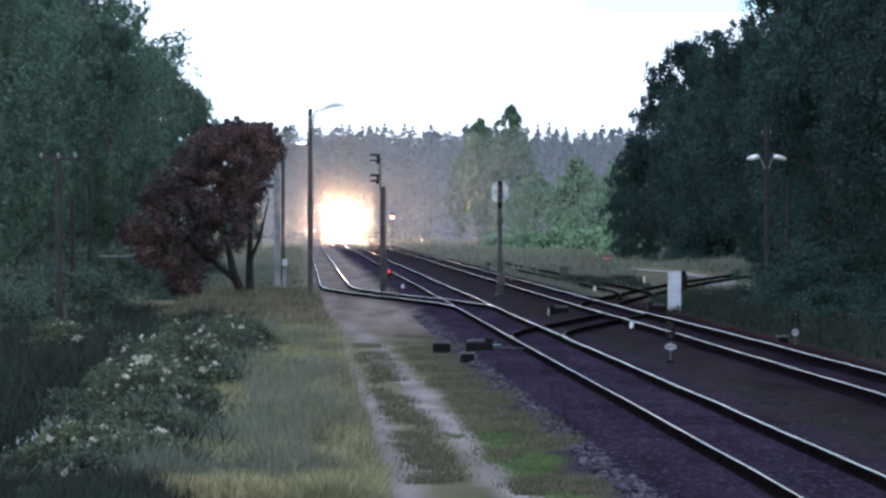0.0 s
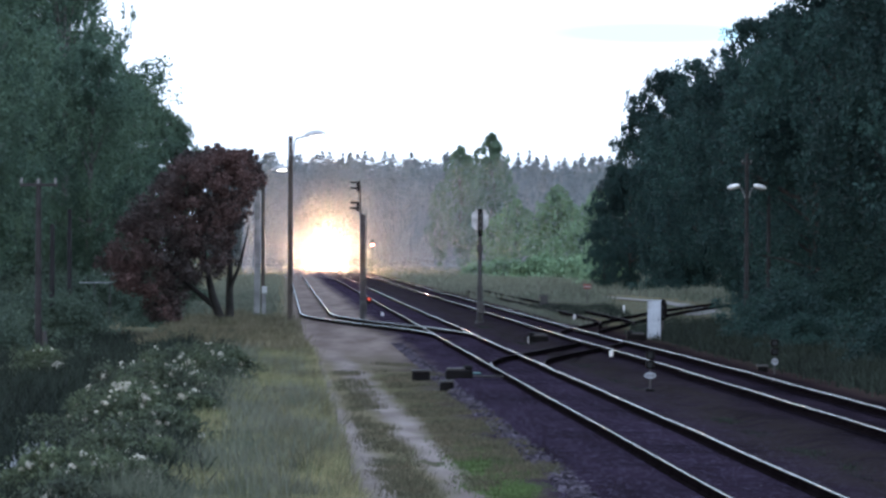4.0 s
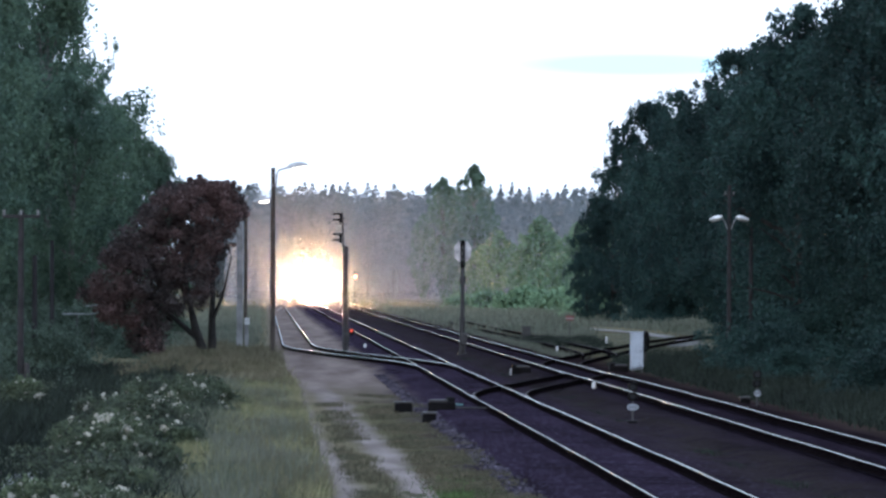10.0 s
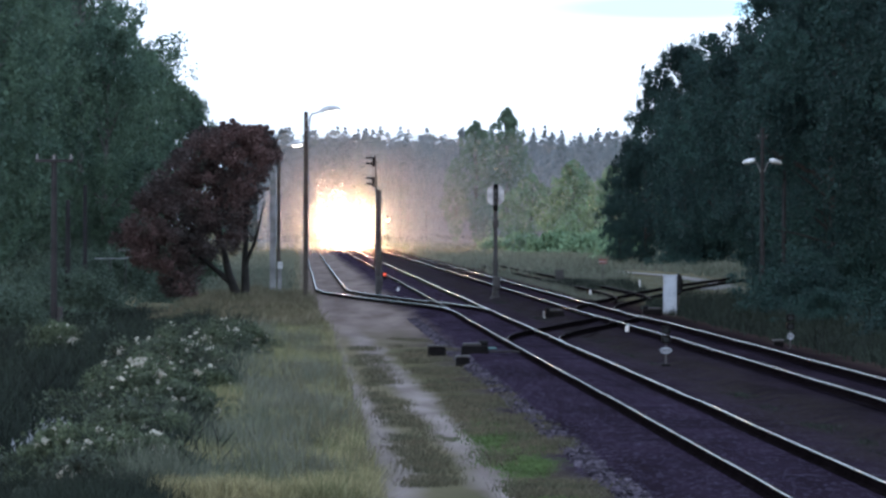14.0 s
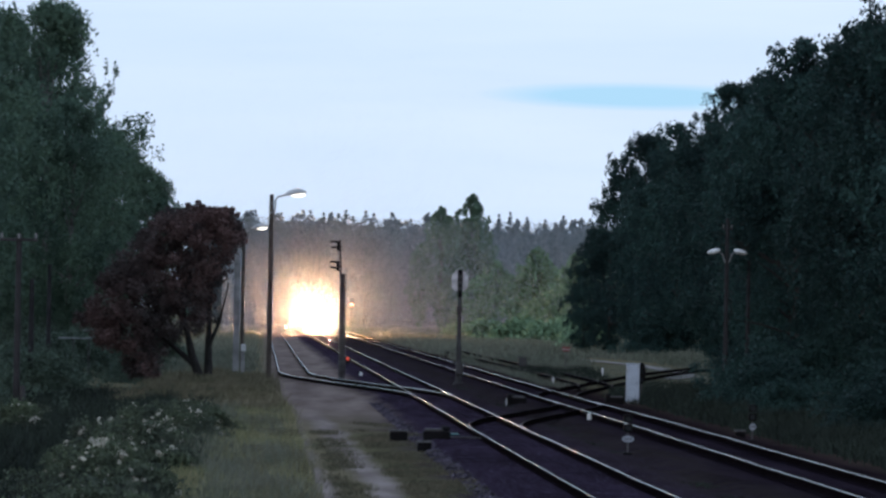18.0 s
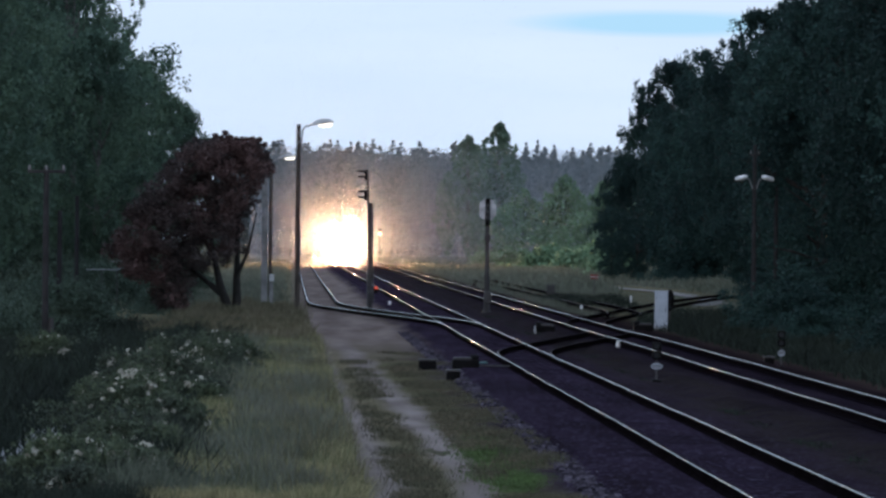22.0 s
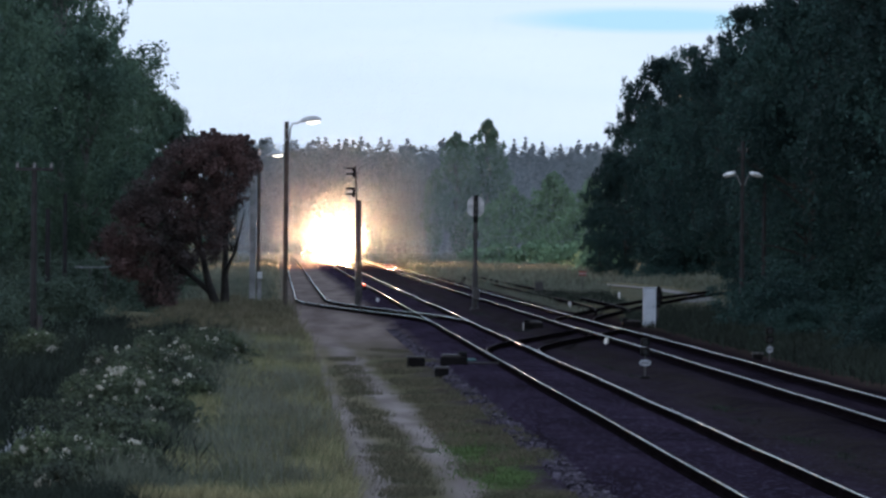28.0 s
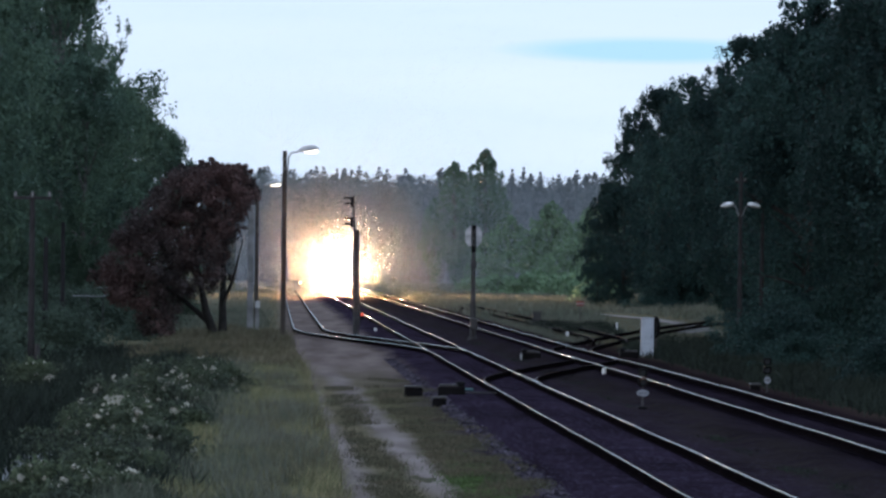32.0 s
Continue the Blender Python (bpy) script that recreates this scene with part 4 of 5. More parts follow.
# ---- flowering bush, ditch ----
def flower_bush(name, at, w, h, seed, blooms):
    global rng
    ob = shrub(name, w, h, seed, BUSH_LEAF, "bushy white-flowering shrub on the bank above the ditch", 0.042, 100, 85)
    keep, rng = rng, np.random.default_rng(seed + 100)
    first = None
    for i in range(blooms):
        a, r = rng.random() * 6.283, w * 0.5 * math.sqrt(rng.random())
        z = h * (0.95 - 0.55 * (r / (w * 0.5)) ** 2) * (0.75 + 0.3 * rng.random())
        if first is None:
            cs = np.array([(0, 0, 0), (0.05, 0.02, 0.03), (-0.05, 0.0, 0.02), (0.0, 0.04, 0.06)])
            first = quads_ob("flower_head", leaf_cloud(cs, np.array([0.06, 0.05, 0.05, 0.04]), 22, 0.022, 0.9), PETAL, ob, "cluster of small white flowers")
            head = first
        else:
            head = new("flower_head", first.data)
            head.parent = ob
        head.location = (r * math.cos(a), r * math.sin(a), z)
        head.scale = [0.45 + 0.7 * rng.random() ** 2] * 3
        head.rotation_euler = (0, 0, rng.random() * 6.28)
    rng = keep
    ob.matrix_world = pose(at[0], at[1], ground_height(*at) - 0.05, 0, 0, seed * 40)
    return tagged(ob, group="flowering shrubs on the bank")


for k, (x, y, w, h, blooms) in enumerate(((-2.45, 150, 2.0, 1.1, 44), (-3.7, 162, 2.0, 1.15, 34), (-1.8, 172, 1.7, 1.0, 30), (-2.9, 128, 1.9, 0.95, 40), (-2.1, 118, 1.6, 0.8, 30), (-2.5, 104, 1.6, 0.75, 26), (-2.4, 92, 1.6, 0.7, 14), (-3.2, 140, 1.8, 1.0, 30), (-1.4, 184, 1.5, 0.9, 20),
                                          (-2.6, 112, 1.6, 0.75, 22), (-3.9, 146, 1.5, 0.9, 18), (-3.1, 98, 1.8, 0.75, 22), (-1.9, 140, 1.4, 0.7, 16), (-3.2, 182, 1.8, 1.0, 18), (-6.7, 188, 1.7, 1.1, 16), (-2.1, 190, 1.6, 1.0, 14), (-2.0, 92, 0.95, 0.72, 34), (-2.75, 88, 1.1, 0.6, 16))):
    flower_bush("flowering_shrub", (x, y), w, h, 70 + k, blooms)

tagged(mesh_ob("ditch_water", [(-5.5, 60, -0.28), (-3.7, 60, -0.28), (-3.8, 130, -0.28), (-4.4, 168, -0.28), (-5.1, 168, -0.28), (-5.5, 130, -0.28)],
               [(0, 1, 2, 5), (5, 2, 3, 4)], WATER), "still dark water in the ditch", "water", kind="structure")


# ---- lamp posts ----
def lamp_head(parent, at, turn, lit, size=1.0):
    """A long cobra-head lantern: shell above, bowl below, pointing along local x."""
    rot = Matrix.Translation(at) @ Matrix.Rotation(radians(turn), 4, "Z") @ Matrix.Rotation(radians(-8), 4, "Y") @ Matrix.Scale(size, 4)
    bm = bmesh.new()
    secs = [(0.0, 0.05, 0.05), (0.12, 0.09, 0.08), (0.3, 0.16, 0.19), (0.6, 0.19, 0.22), (0.85, 0.16, 0.17), (1.0, 0.08, 0.06)]
    rings = []
    for x, w, t in secs:
        rings.append([bm.verts.new(rot @ Vector((x, w * math.cos(a), max(-0.02, t * math.sin(a))))) for a in (2 * math.pi * i / 12 for i in range(12))])
    for r0, r1 in zip(rings, rings[1:]):
        for i in range(12):
            bm.faces.new((r0[i], r0[(i + 1) % 12], r1[(i + 1) % 12], r1[i]))
    bm.faces.new(rings[0][::-1])
    bm.faces.new(rings[-1])
    head = part("lamp_head", bm, LAMP_SHELL, parent, "pale grey lantern housing", smooth=True)
    part("lamp_bowl", blob(0.3 * size, 0.13 * size, 0.10 * size, rot @ Vector((0.64, 0, -0.03)), turn=Matrix.Rotation(radians(turn), 4, "Z")),
         LAMP_GLOW if lit else LAMP_OFF, head, "lit lamp bowl" if lit else "pale lamp bowl", smooth=True)


def lamp_post(at, h, r, turn, label, size=1.0, rise=0.35, reach=0.45, material=POLE_WOOD, drop=0.25):
    ob = thing("street_lamp", at, label, "street lamp")
    part("pole", rod((0, 0, -0.3), (0, 0, h), r, r * 0.8, 14), material, ob, smooth=False)
    c, s = math.cos(radians(turn)), math.sin(radians(turn))
    pts = [(c * r, s * r, h - drop - 0.7), (c * (r + 0.06), s * (r + 0.06), h - drop), (c * (r + 0.16), s * (r + 0.16), h - drop + rise * 0.8), (c * (r + reach), s * (r + reach), h - drop + rise)]
    part("arm", pipe(pts, 0.035), GALV, ob, "bent steel lamp arm")
    for z in (h - drop - 0.6, h - drop - 0.15):
        part("clamp", rod((0, 0, z), (0, 0, z + 0.05), r * 1.12, None, 14), GALV, ob)
    lamp_head(ob, (c * (r + reach - 0.05), s * (r + reach - 0.05), h - drop + rise), turn, True, size)
    return ob


lamp_post((0.34, 311, 0), 8.85, 0.125, 0, "tall brown wooden lamp post with a lit curved lantern", 1.1, 0.2, 0.42)
lamp_post((-1.1, 379, 0), 8.0, 0.11, 0, "further wooden lamp post with a lit lantern", 1.0, 0.1, 0.3, drop=0.05)


def concrete_post():
    ob = thing("concrete_post", (-1.25, 332, 0), "tall grey concrete post with bracket and box", "post")
    part("shaft", box(0.3, 0.26, 7.1, (0, 0, -0.3), 0.03), CONCRETE, ob)
    part("stub", box(0.2, 0.2, 2.0, (0.34, 0.05, -0.2), 0.03), CONCRETE, ob)
    br = part("bracket", box(0.75, 0.07, 0.08, (-0.3, 0, 5.35), 0.01), DARK_STEEL, ob)
    for x in (-0.62, -0.4):
        part("insulator", rod((x, 0, 5.43), (x, 0, 5.58), 0.045, 0.03, 10), PORCELAIN, br)
    part("junction_box", box(0.26, 0.16, 0.34, (0.36, -0.1, 1.5), 0.02), LAMP_SHELL, ob)
    part("cap", box(0.34, 0.3, 0.06, (0, 0, 6.8), 0.01), CONCRETE, ob)


concrete_post()


def telegraph_pole(at, h, label, arms=True):
    ob = thing("telegraph_pole", at, label, "utility pole", "telegraph poles")
    part("pole", rod((0, 0, -0.4), (0, 0, h), 0.12, 0.09, 12), OLD_WOOD, ob)
    part("footing", rod((0.2, 0, -0.4), (0.2, 0, 0.9), 0.11, 0.1, 10), DARK_STEEL, ob)
    if arms:
        for z, w in ((h - 0.2, 1.25),):
            arm = part("cross_arm", box(w, 0.09, 0.1, (0, -0.1, z), 0.01), OLD_WOOD, ob)
            for x in (-w * 0.45, 0.0, w * 0.45):
                part("insulator", rod((x, -0.1, z + 0.1), (x, -0.1, z + 0.27), 0.05, 0.035, 10), PORCELAIN, arm)
    return ob


telegraph_pole((-8.1, 225, 0), 5.9, "wooden telegraph pole with three insulators")
telegraph_pole((-8.9, 262, 0), 4.6, "shorter wooden pole among the birches", False)
telegraph_pole((-9.9, 315, 0), 5.5, "shorter wooden pole among the birches", False)


def double_lamp():
    ob = thing("twin_street_lamp", (22.95, 335, ground_height(22.95, 335)), "grey lamp post with two unlit white lanterns at the wood's edge", "street lamp")
    h = 8.5
    part("pole", rod((0, 0, -0.3), (0, 0, h), 0.12, 0.09, 12), OLD_WOOD, ob)
    for s in (-1, 1):
        part("arm", pipe([(s * 0.08, 0, 6.3), (s * 0.25, 0, 6.75), (s * 0.42, 0, 6.85)], 0.03), GALV, ob)
        part("lantern", blob(0.34, 0.2, 0.13, (s * 0.66, -0.05, 6.85), turn=Matrix.Rotation(radians(s * 14), 4, "Y")), LAMP_OFF, ob, "pale oval lantern", smooth=True)
    ins = part("cross_arm", box(0.5, 0.07, 0.08, (0, 0, h - 0.55), 0.01), OLD_WOOD, ob)
    for x in (-0.2, 0.2):
        part("insulator", rod((x, 0, h - 0.47), (x, 0, h - 0.32), 0.04, 0.03, 8), PORCELAIN, ins)
    telegraph_pole((24.75, 345, ground_height(24.75, 345)), 6.6, "slim grey pole at the wood's edge", False)


double_lamp()


# ---- signals ----
def hood(parent, at, turn):
    """A lens hood: half a tube."""
    bm = bmesh.new()
    rot = Matrix.Translation(at) @ Matrix.Rotation(radians(turn), 4, "Z")
    for r in (0.10, 0.09):
        ring0 = [bm.verts.new(rot @ Vector((0, r * math.cos(a), r * math.sin(a)))) for a in (math.pi * i / 8 for i in range(9))]
        ring1 = [bm.verts.new(rot @ Vector((0.32, r * math.cos(a), r * math.sin(a)))) for a in (math.pi * i / 8 for i in range(9))]
        for i in range(8):
            bm.faces.new((ring0[i], ring0[i + 1], ring1[i + 1], ring1[i]))
    return part("lens_hood", bm, BLACK_PAINT, parent)


def mast_signal():
    ob = thing("mast_signal", (3.95, 335, 0), "dark signal mast with two hooded lamp units seen edge-on", "railway signal")
    part("mast", rod((0, 0, -0.2), (0, 0, 5.4), 0.14, 0.13, 14), DARK_STEEL, ob)
    part("upper_mast", rod((-0.1, 0, 5.3), (-0.16, 0, 7.1), 0.045, 0.04, 10), DARK_STEEL, ob)
    part("footing", box(0.5, 0.5, 0.3, (0, 0, -0.1), 0.04), DARK_STEEL, ob)
    for z, n in ((6.75, 2), (5.75, 2)):
        unit = part("signal_unit", box(0.12, 0.26, 0.5, (-0.24, 0, z - 0.22), 0.03), BLACK_PAINT, ob)
        for i in range(n):
            zz = z - 0.1 + 0.28 * i
            part("lens", rod((-0.30, 0, zz), (-0.32, 0, zz), 0.09, None, 14), CAB_GLASS, unit)
            h = hood(unit, (-0.31, 0, zz), 180)
        part("unit_bracket", rod((-0.2, 0, z), (-0.02, 0, z), 0.025, None, 8), DARK_STEEL, unit)
    ladder = part("ladder", box(0.03, 0.03, 5.2, (0.18, 0.16, 0.2), 0), DARK_STEEL, ob)
    part("ladder_rail", box(0.03, 0.03, 5.2, (0.18, -0.16, 0.2), 0), DARK_STEEL, ladder)
    for i in range(16):
        part("rung", rod((0.18, -0.16, 0.5 + 0.3 * i), (0.18, 0.16, 0.5 + 0.3 * i), 0.012, None, 6), DARK_STEEL, ladder)
    part("relay_case", box(0.32, 0.3, 0.55, (0.05, -0.25, 0.55), 0.03), DARK_STEEL, ob)


def board_signal():
    ob = thing("board_signal", (9.75, 335, 0), "signal mast with pale rounded backboard and dark lamp housing", "railway signal")
    part("mast", rod((0, 0, -0.2), (0, 0, 4.7), 0.11, 0.10, 14), DARK_STEEL, ob)
    part("lower_sleeve", rod((0, 0, -0.1), (0, 0, 1.9), 0.15, 0.14, 14), DARK_STEEL, ob)
    part("footing", box(0.45, 0.45, 0.25, (0, 0, -0.1), 0.04), DARK_STEEL, ob)
    out = [(x, z + (0.14 if z > 0 else -0.14)) for x, z in oval(0.42, 0.40, 28)]
    part("backboard", plate(out, 0.03, (0, 0.02, 5.15)), GREY_PAINT, ob, "pale grey rounded backboard")
    hs = part("lamp_housing", box(0.24, 0.2, 1.35, (0, -0.1, 4.35), 0.06), BLACK_PAINT, ob, "black lamp housing")
    for z in (4.75, 5.05, 5.35):
        part("lens", rod((0, -0.2, z), (0, -0.215, z), 0.085, None, 14), CAB_GLASS, hs)
    part("number_plate", box(0.3, 0.02, 0.36, (0, -0.12, 3.55), 0.005), DARK_STEEL, ob)
    part("relay_case", box(0.34, 0.3, 0.6, (0.05, -0.2, 0.5), 0.03), DARK_STEEL, ob)


def dwarf_signal(at, label, scale=1.0, wide=0.155, tall=0.085):
    ob = thing("dwarf_signal", at, label, "railway signal", "dwarf signals")
    part("footing", box(0.24, 0.24, 0.12, (0, 0, -0.06), 0.03), BLACK_PAINT, ob)
    part("stem", rod((0, 0, 0), (0, 0, 0.62 * scale), 0.024, None, 10), DARK_STEEL, ob)
    part("plate", plate(oval(wide, tall), 0.02, (0, -0.08, 0.40 * scale)), PLATE_PAINT, ob, "pale oval plate")
    for k in (-1, 0, 1):
        part("plate_bar", box(0.03, 0.006, 0.05, (k * wide * 0.45, -0.088, 0.375 * scale), 0), DARK_STEEL, ob)
    for z in (0.6, 0.84):
        u = part("lamp_unit", box(0.24, 0.2, 0.22, (0, 0, z * scale - 0.03), 0.05), BLACK_PAINT, ob, "black lamp housing")
        part("lens", rod((0, -0.1, z * scale + 0.08), (0, -0.115, z * scale + 0.08), 0.075, None, 14), CAB_GLASS, u)
        part("visor", box(0.2, 0.16, 0.02, (0, -0.17, z * scale + 0.165), 0.005), BLACK_PAINT, u)
    return ob


mast_signal()
board_signal()
dwarf_signal((9.45, 174, 0.04), "black two-lamp dwarf signal with a white oval plate between the lines")
dwarf_signal((14.4, 198, 0.0), "black two-lamp dwarf signal with a white plate beside the far line", 1.05, 0.1, 0.1)


def back_signal():
    ob = thing("shunting_signal", (15.72, 280, 0.0), "black rounded signal head on a stem beside the relay cabinet", "railway signal")
    part("stem", rod((0, 0, -0.1), (0, 0, 0.85), 0.05, None, 10), DARK_STEEL, ob)
    h = part("head", blob(0.2, 0.16, 0.46, (0, 0, 1.22), 16, 12), BLACK_PAINT, ob, smooth=True)
    for z in (1.05, 1.4):
        part("visor", box(0.22, 0.2, 0.03, (0.06, -0.18, z), 0.01), BLACK_PAINT, h)
        part("lens", rod((0, -0.14, z - 0.1), (0, -0.17, z - 0.1), 0.08, None, 14), CAB_GLASS, h)


back_signal()


def colour_signal(at, h, lamp, label):
    ob = thing("colour_light_signal", at, label, "railway signal")
    part("mast", rod((0, 0, -0.2), (0, 0, h + 0.7), 0.1, None, 12), DARK_STEEL, ob)
    hd = part("head", box(0.45, 0.3, 1.3, (0, -0.2, h - 0.4), 0.06), BLACK_PAINT, ob)
    part("lit_lens", rod((0, -0.36, h), (0, -0.40, h), 0.26, None, 18), lamp, hd, "lit red lens")
    part("lens", rod((0, -0.36, h + 0.5), (0, -0.38, h + 0.5), 0.12, None, 18), CAB_GLASS, hd)


colour_signal((14.4, 1090, 0), 4.45, RED_LAMP, "far signal beside the line showing red")


def low_signal():
    ob = thing("low_signal", (3.55, 1000, 0), "low lit lamp signal beside the siding", "railway signal")
    part("stem", rod((0, 0, -0.1), (0, 0, 0.9), 0.05, None, 10), DARK_STEEL, ob)
    hd = part("head", box(0.35, 0.3, 0.4, (0, 0, 0.8), 0.04), BLACK_PAINT, ob)
    part("lit_lens", rod((0, -0.15, 1.0), (0, -0.18, 1.0), 0.14, None, 16), WARM_LAMP, hd, "lit pale lens")


low_signal()


def ground_signal():
    ob = thing("ground_signal", (5.60, 440, 0.1), "low black ground signal showing a small red light", "railway signal")
    part("footing", box(0.3, 0.3, 0.14, (0, 0, -0.1), 0.03), BLACK_PAINT, ob)
    hd = part("head", box(0.28, 0.22, 0.46, (0, 0, 0.04), 0.06), BLACK_PAINT, ob)
    part("lit_lens", rod((0, -0.11, 0.36), (0, -0.13, 0.36), 0.09, None, 14), RED_SPOT, hd, "lit red lens")
    part("visor", box(0.22, 0.14, 0.02, (0, -0.16, 0.46), 0.005), BLACK_PAINT, hd)


ground_signal()


# ---- lineside cabinets, markers, point machines ----
def cabinet():
    ob = thing("relay_cabinet", (15.15, 276, 0.0), "tall narrow pale blue-grey steel relay cabinet beside the far line", "cabinet")
    part("body", box(0.52, 0.42, 1.5, (0, 0, 0.1), 0.015), CABINET_PAINT, ob)
    part("plinth", box(0.48, 0.38, 0.2, (0, 0, -0.08), 0.02), CONCRETE, ob)
    part("roof", box(0.58, 0.48, 0.05, (0, 0, 1.6), 0.01), CABINET_PAINT, ob)
    d = part("door", box(0.46, 0.02, 1.38, (0, -0.215, 0.16), 0.006), CABINET_PAINT, ob)
    part("handle", box(0.02, 0.03, 0.14, (0.16, -0.235, 0.8), 0.005), DARK_STEEL, d)
    for z in (0.35, 1.3):
        part("hinge", rod((-0.235, -0.225, z), (-0.235, -0.225, z + 0.1), 0.012, None, 8), GALV, d)


def marker(at, h, label, r=0.07, tip=None):
    ob = thing("marker_post", at, label, "marker post", "white lineside markers")
    part("post", rod((0, 0, -0.15), (0, 0, h), r, r * 0.85, 10), WHITE_PAINT, ob)
    part("cap", blob(r * 0.9, r * 0.9, r * 0.5, (0, 0, h), 10, 6), tip or WHITE_PAINT, ob, smooth=True)


def point_machine(at, turn, label, crank=True):
    ob = thing("point_machine", at, label, "point machine", "point machines")
    ob.matrix_world = pose(*at, 0, 0, turn)
    b = part("case", box(0.75, 0.5, 0.26, (0, 0, 0.06), 0.03), BLACK_PAINT, ob)
    part("lid", box(0.5, 0.46, 0.07, (-0.08, 0, 0.32), 0.03), DARK_STEEL, b, "grey lid")
    part("motor", rod((0.12, 0, 0.36), (0.36, 0, 0.36), 0.11, None, 14), BLACK_PAINT, b)
    part("base_beam", box(0.18, 1.1, 0.1, (-0.2, 0, -0.05), 0.01), BLOCK_WOOD, ob)
    part("base_beam", box(0.18, 1.1, 0.1, (0.25, 0, -0.05), 0.01), BLOCK_WOOD, ob)
    if crank:
        part("drive_rod", rod((0.35, 0.05, 0.16), (1.3, 0.05, 0.16), 0.022, None, 8), DARK_STEEL, ob)


def cable_box(at, label, w=0.36):
    ob = thing("cable_box", at, label, "cable box", "cable boxes")
    part("pot", box(w, 0.34, 0.28, (0, 0, -0.03), 0.04), BLACK_PAINT, ob)
    part("lid", box(w + 0.04, 0.38, 0.05, (0, 0, 0.25), 0.015), DARK_STEEL, ob, "worn grey lid")


cabinet()
marker((9.62, 264, 0.03), 0.24, "short white fouling marker between the main lines", 0.065)
marker((10.93, 225, 0.03), 0.26, "short white marker beside the second line", 0.075)
marker((15.0, 348, 0.0), 0.32, "short white marker beside the branch", 0.07)
marker((19.1, 379, ground_height(19.1, 379)), 0.6, "slim white marker post by the branch", 0.06)
marker((5.35, 363, 0.02), 0.25, "short white marker between siding and main line", 0.08)
marker((0.58, 194, 0.0), 0.28, "small white marker stone in the verge grass", 0.075)
point_machine((4.85, 186, 0.02), 0, "black point machine beside the near line")
point_machine((9.9, 262, 0.02), 180, "black point machine between the lines", False)
point_machine((14.0, 268, 0.02), 180, "black point machine by the branch turnout", False)
cable_box((4.2, 173, 0.02), "low black cable box with a worn lid")
cable_box((3.85, 188, 0.02), "low black cable box beside the point machine", 0.5)
cable_box((14.15, 199.5, 0.0), "low black cable box beside the dwarf signal", 0.3)
cover = thing("trough_cover", (5.3, 193, 0.06), "low teal painted cover plate beside the near rail", "cover")
part("plate", box(0.7, 0.9, 0.1, (0, 0, 0), 0.02), TEAL_PAINT, cover)
part("rim", box(0.78, 0.98, 0.05, (0, 0, -0.03), 0.01), DARK_STEEL, cover)
cable_box((16.0, 400, 0.1), "dark cable box in the meadow grass")


def dark_cabinet():
    ob = thing("relay_box", (16.0, 415, 0.0), "dark grey relay box on short legs in the grass", "cabinet")
    part("body", box(0.52, 0.4, 0.62, (0, 0, 0.28), 0.03), DARK_STEEL, ob)
    for x in (-0.2, 0.2):
        part("leg", box(0.06, 0.3, 0.4, (x, 0, -0.1), 0.01), DARK_STEEL, ob)
    part("roof", box(0.6, 0.46, 0.05, (0, 0, 0.9), 0.01), DARK_STEEL, ob)


dark_cabinet()


def dirt_road():
    line = [(18, 680), (22, 600), (25, 535), (27, 485), (26.6, 430), (25.2, 400), (23, 385)]
    verts = [(x + w, y, ground_height(x + w, y) + 0.05) for x, y in line for w in (-0.75, 0.75)]
    faces = [(2 * i, 2 * i + 1, 2 * i + 3, 2 * i + 2) for i in range(len(line) - 1)]
    tagged(mesh_ob("dirt_road", verts, faces, ROAD_DIRT), "pale dirt road along the wood's edge", "road", kind="structure")


dirt_road()


def red_board():
    ob = thing("stop_board", (19.6, 436, 0.0), "small red and white stop board on a thin post", "railway sign")
    part("post", rod((0, 0, -0.2), (0, 0, 1.45), 0.03, None, 8), DARK_STEEL, ob)
    part("board", box(0.5, 0.03, 0.3, (0, -0.04, 1.2), 0.01), RED_PAINT, ob)
    part("stripe", box(0.5, 0.01, 0.05, (0, -0.06, 1.32), 0), GREY_PAINT, ob)


red_board()


# ---- far things: lamps and a low platform beyond the meadow ----
for x, y in ((18.8, 1245), (23.4, 1240)):
    ob = thing("station_lamp", (x, y, 0), "slim far lamp post with a small pale lantern", "street lamp", "far station lamps")
    part("pole", rod((0, 0, -0.2), (0, 0, 6.6), 0.12, 0.09, 8), DARK_STEEL, ob)
    part("lantern", blob(0.3, 0.2, 0.13, (-0.15, 0, 6.6), 10, 6), LAMP_SHELL, ob, "pale lantern", smooth=True)

far_platform = tagged(new("far_platform"), "low grey concrete platform edge beyond the meadow", "platform", kind="structure")
for i in range(6):
    part("platform_slab", box(1.9, 6, 0.85, (30.2 + 1.93 * i, 1290, 0), 0.04), CONCRETE, far_platform)


def railing():
    """A low steel barrier among the birches."""
    ob = thing("barrier_rail", (-9.5, 330, 0.0), "low steel barrier rail among the birches", "barrier")
    part("bar", pipe([(-0.4, 0, 2.0), (1.1, 0, 2.0), (1.45, 0, 2.12), (1.6, 0, 2.3)], 0.025), GALV, ob)
    for x in (0.35, 1.1):
        part("post", rod((x, 0, -0.2), (x, 0, 2.0), 0.03, None, 8), DARK_STEEL, ob)
    part("upper_bar", pipe([(0.8, 0.3, 2.4), (1.8, 0.3, 2.42)], 0.02), GALV, ob)


railing()
sleepers()


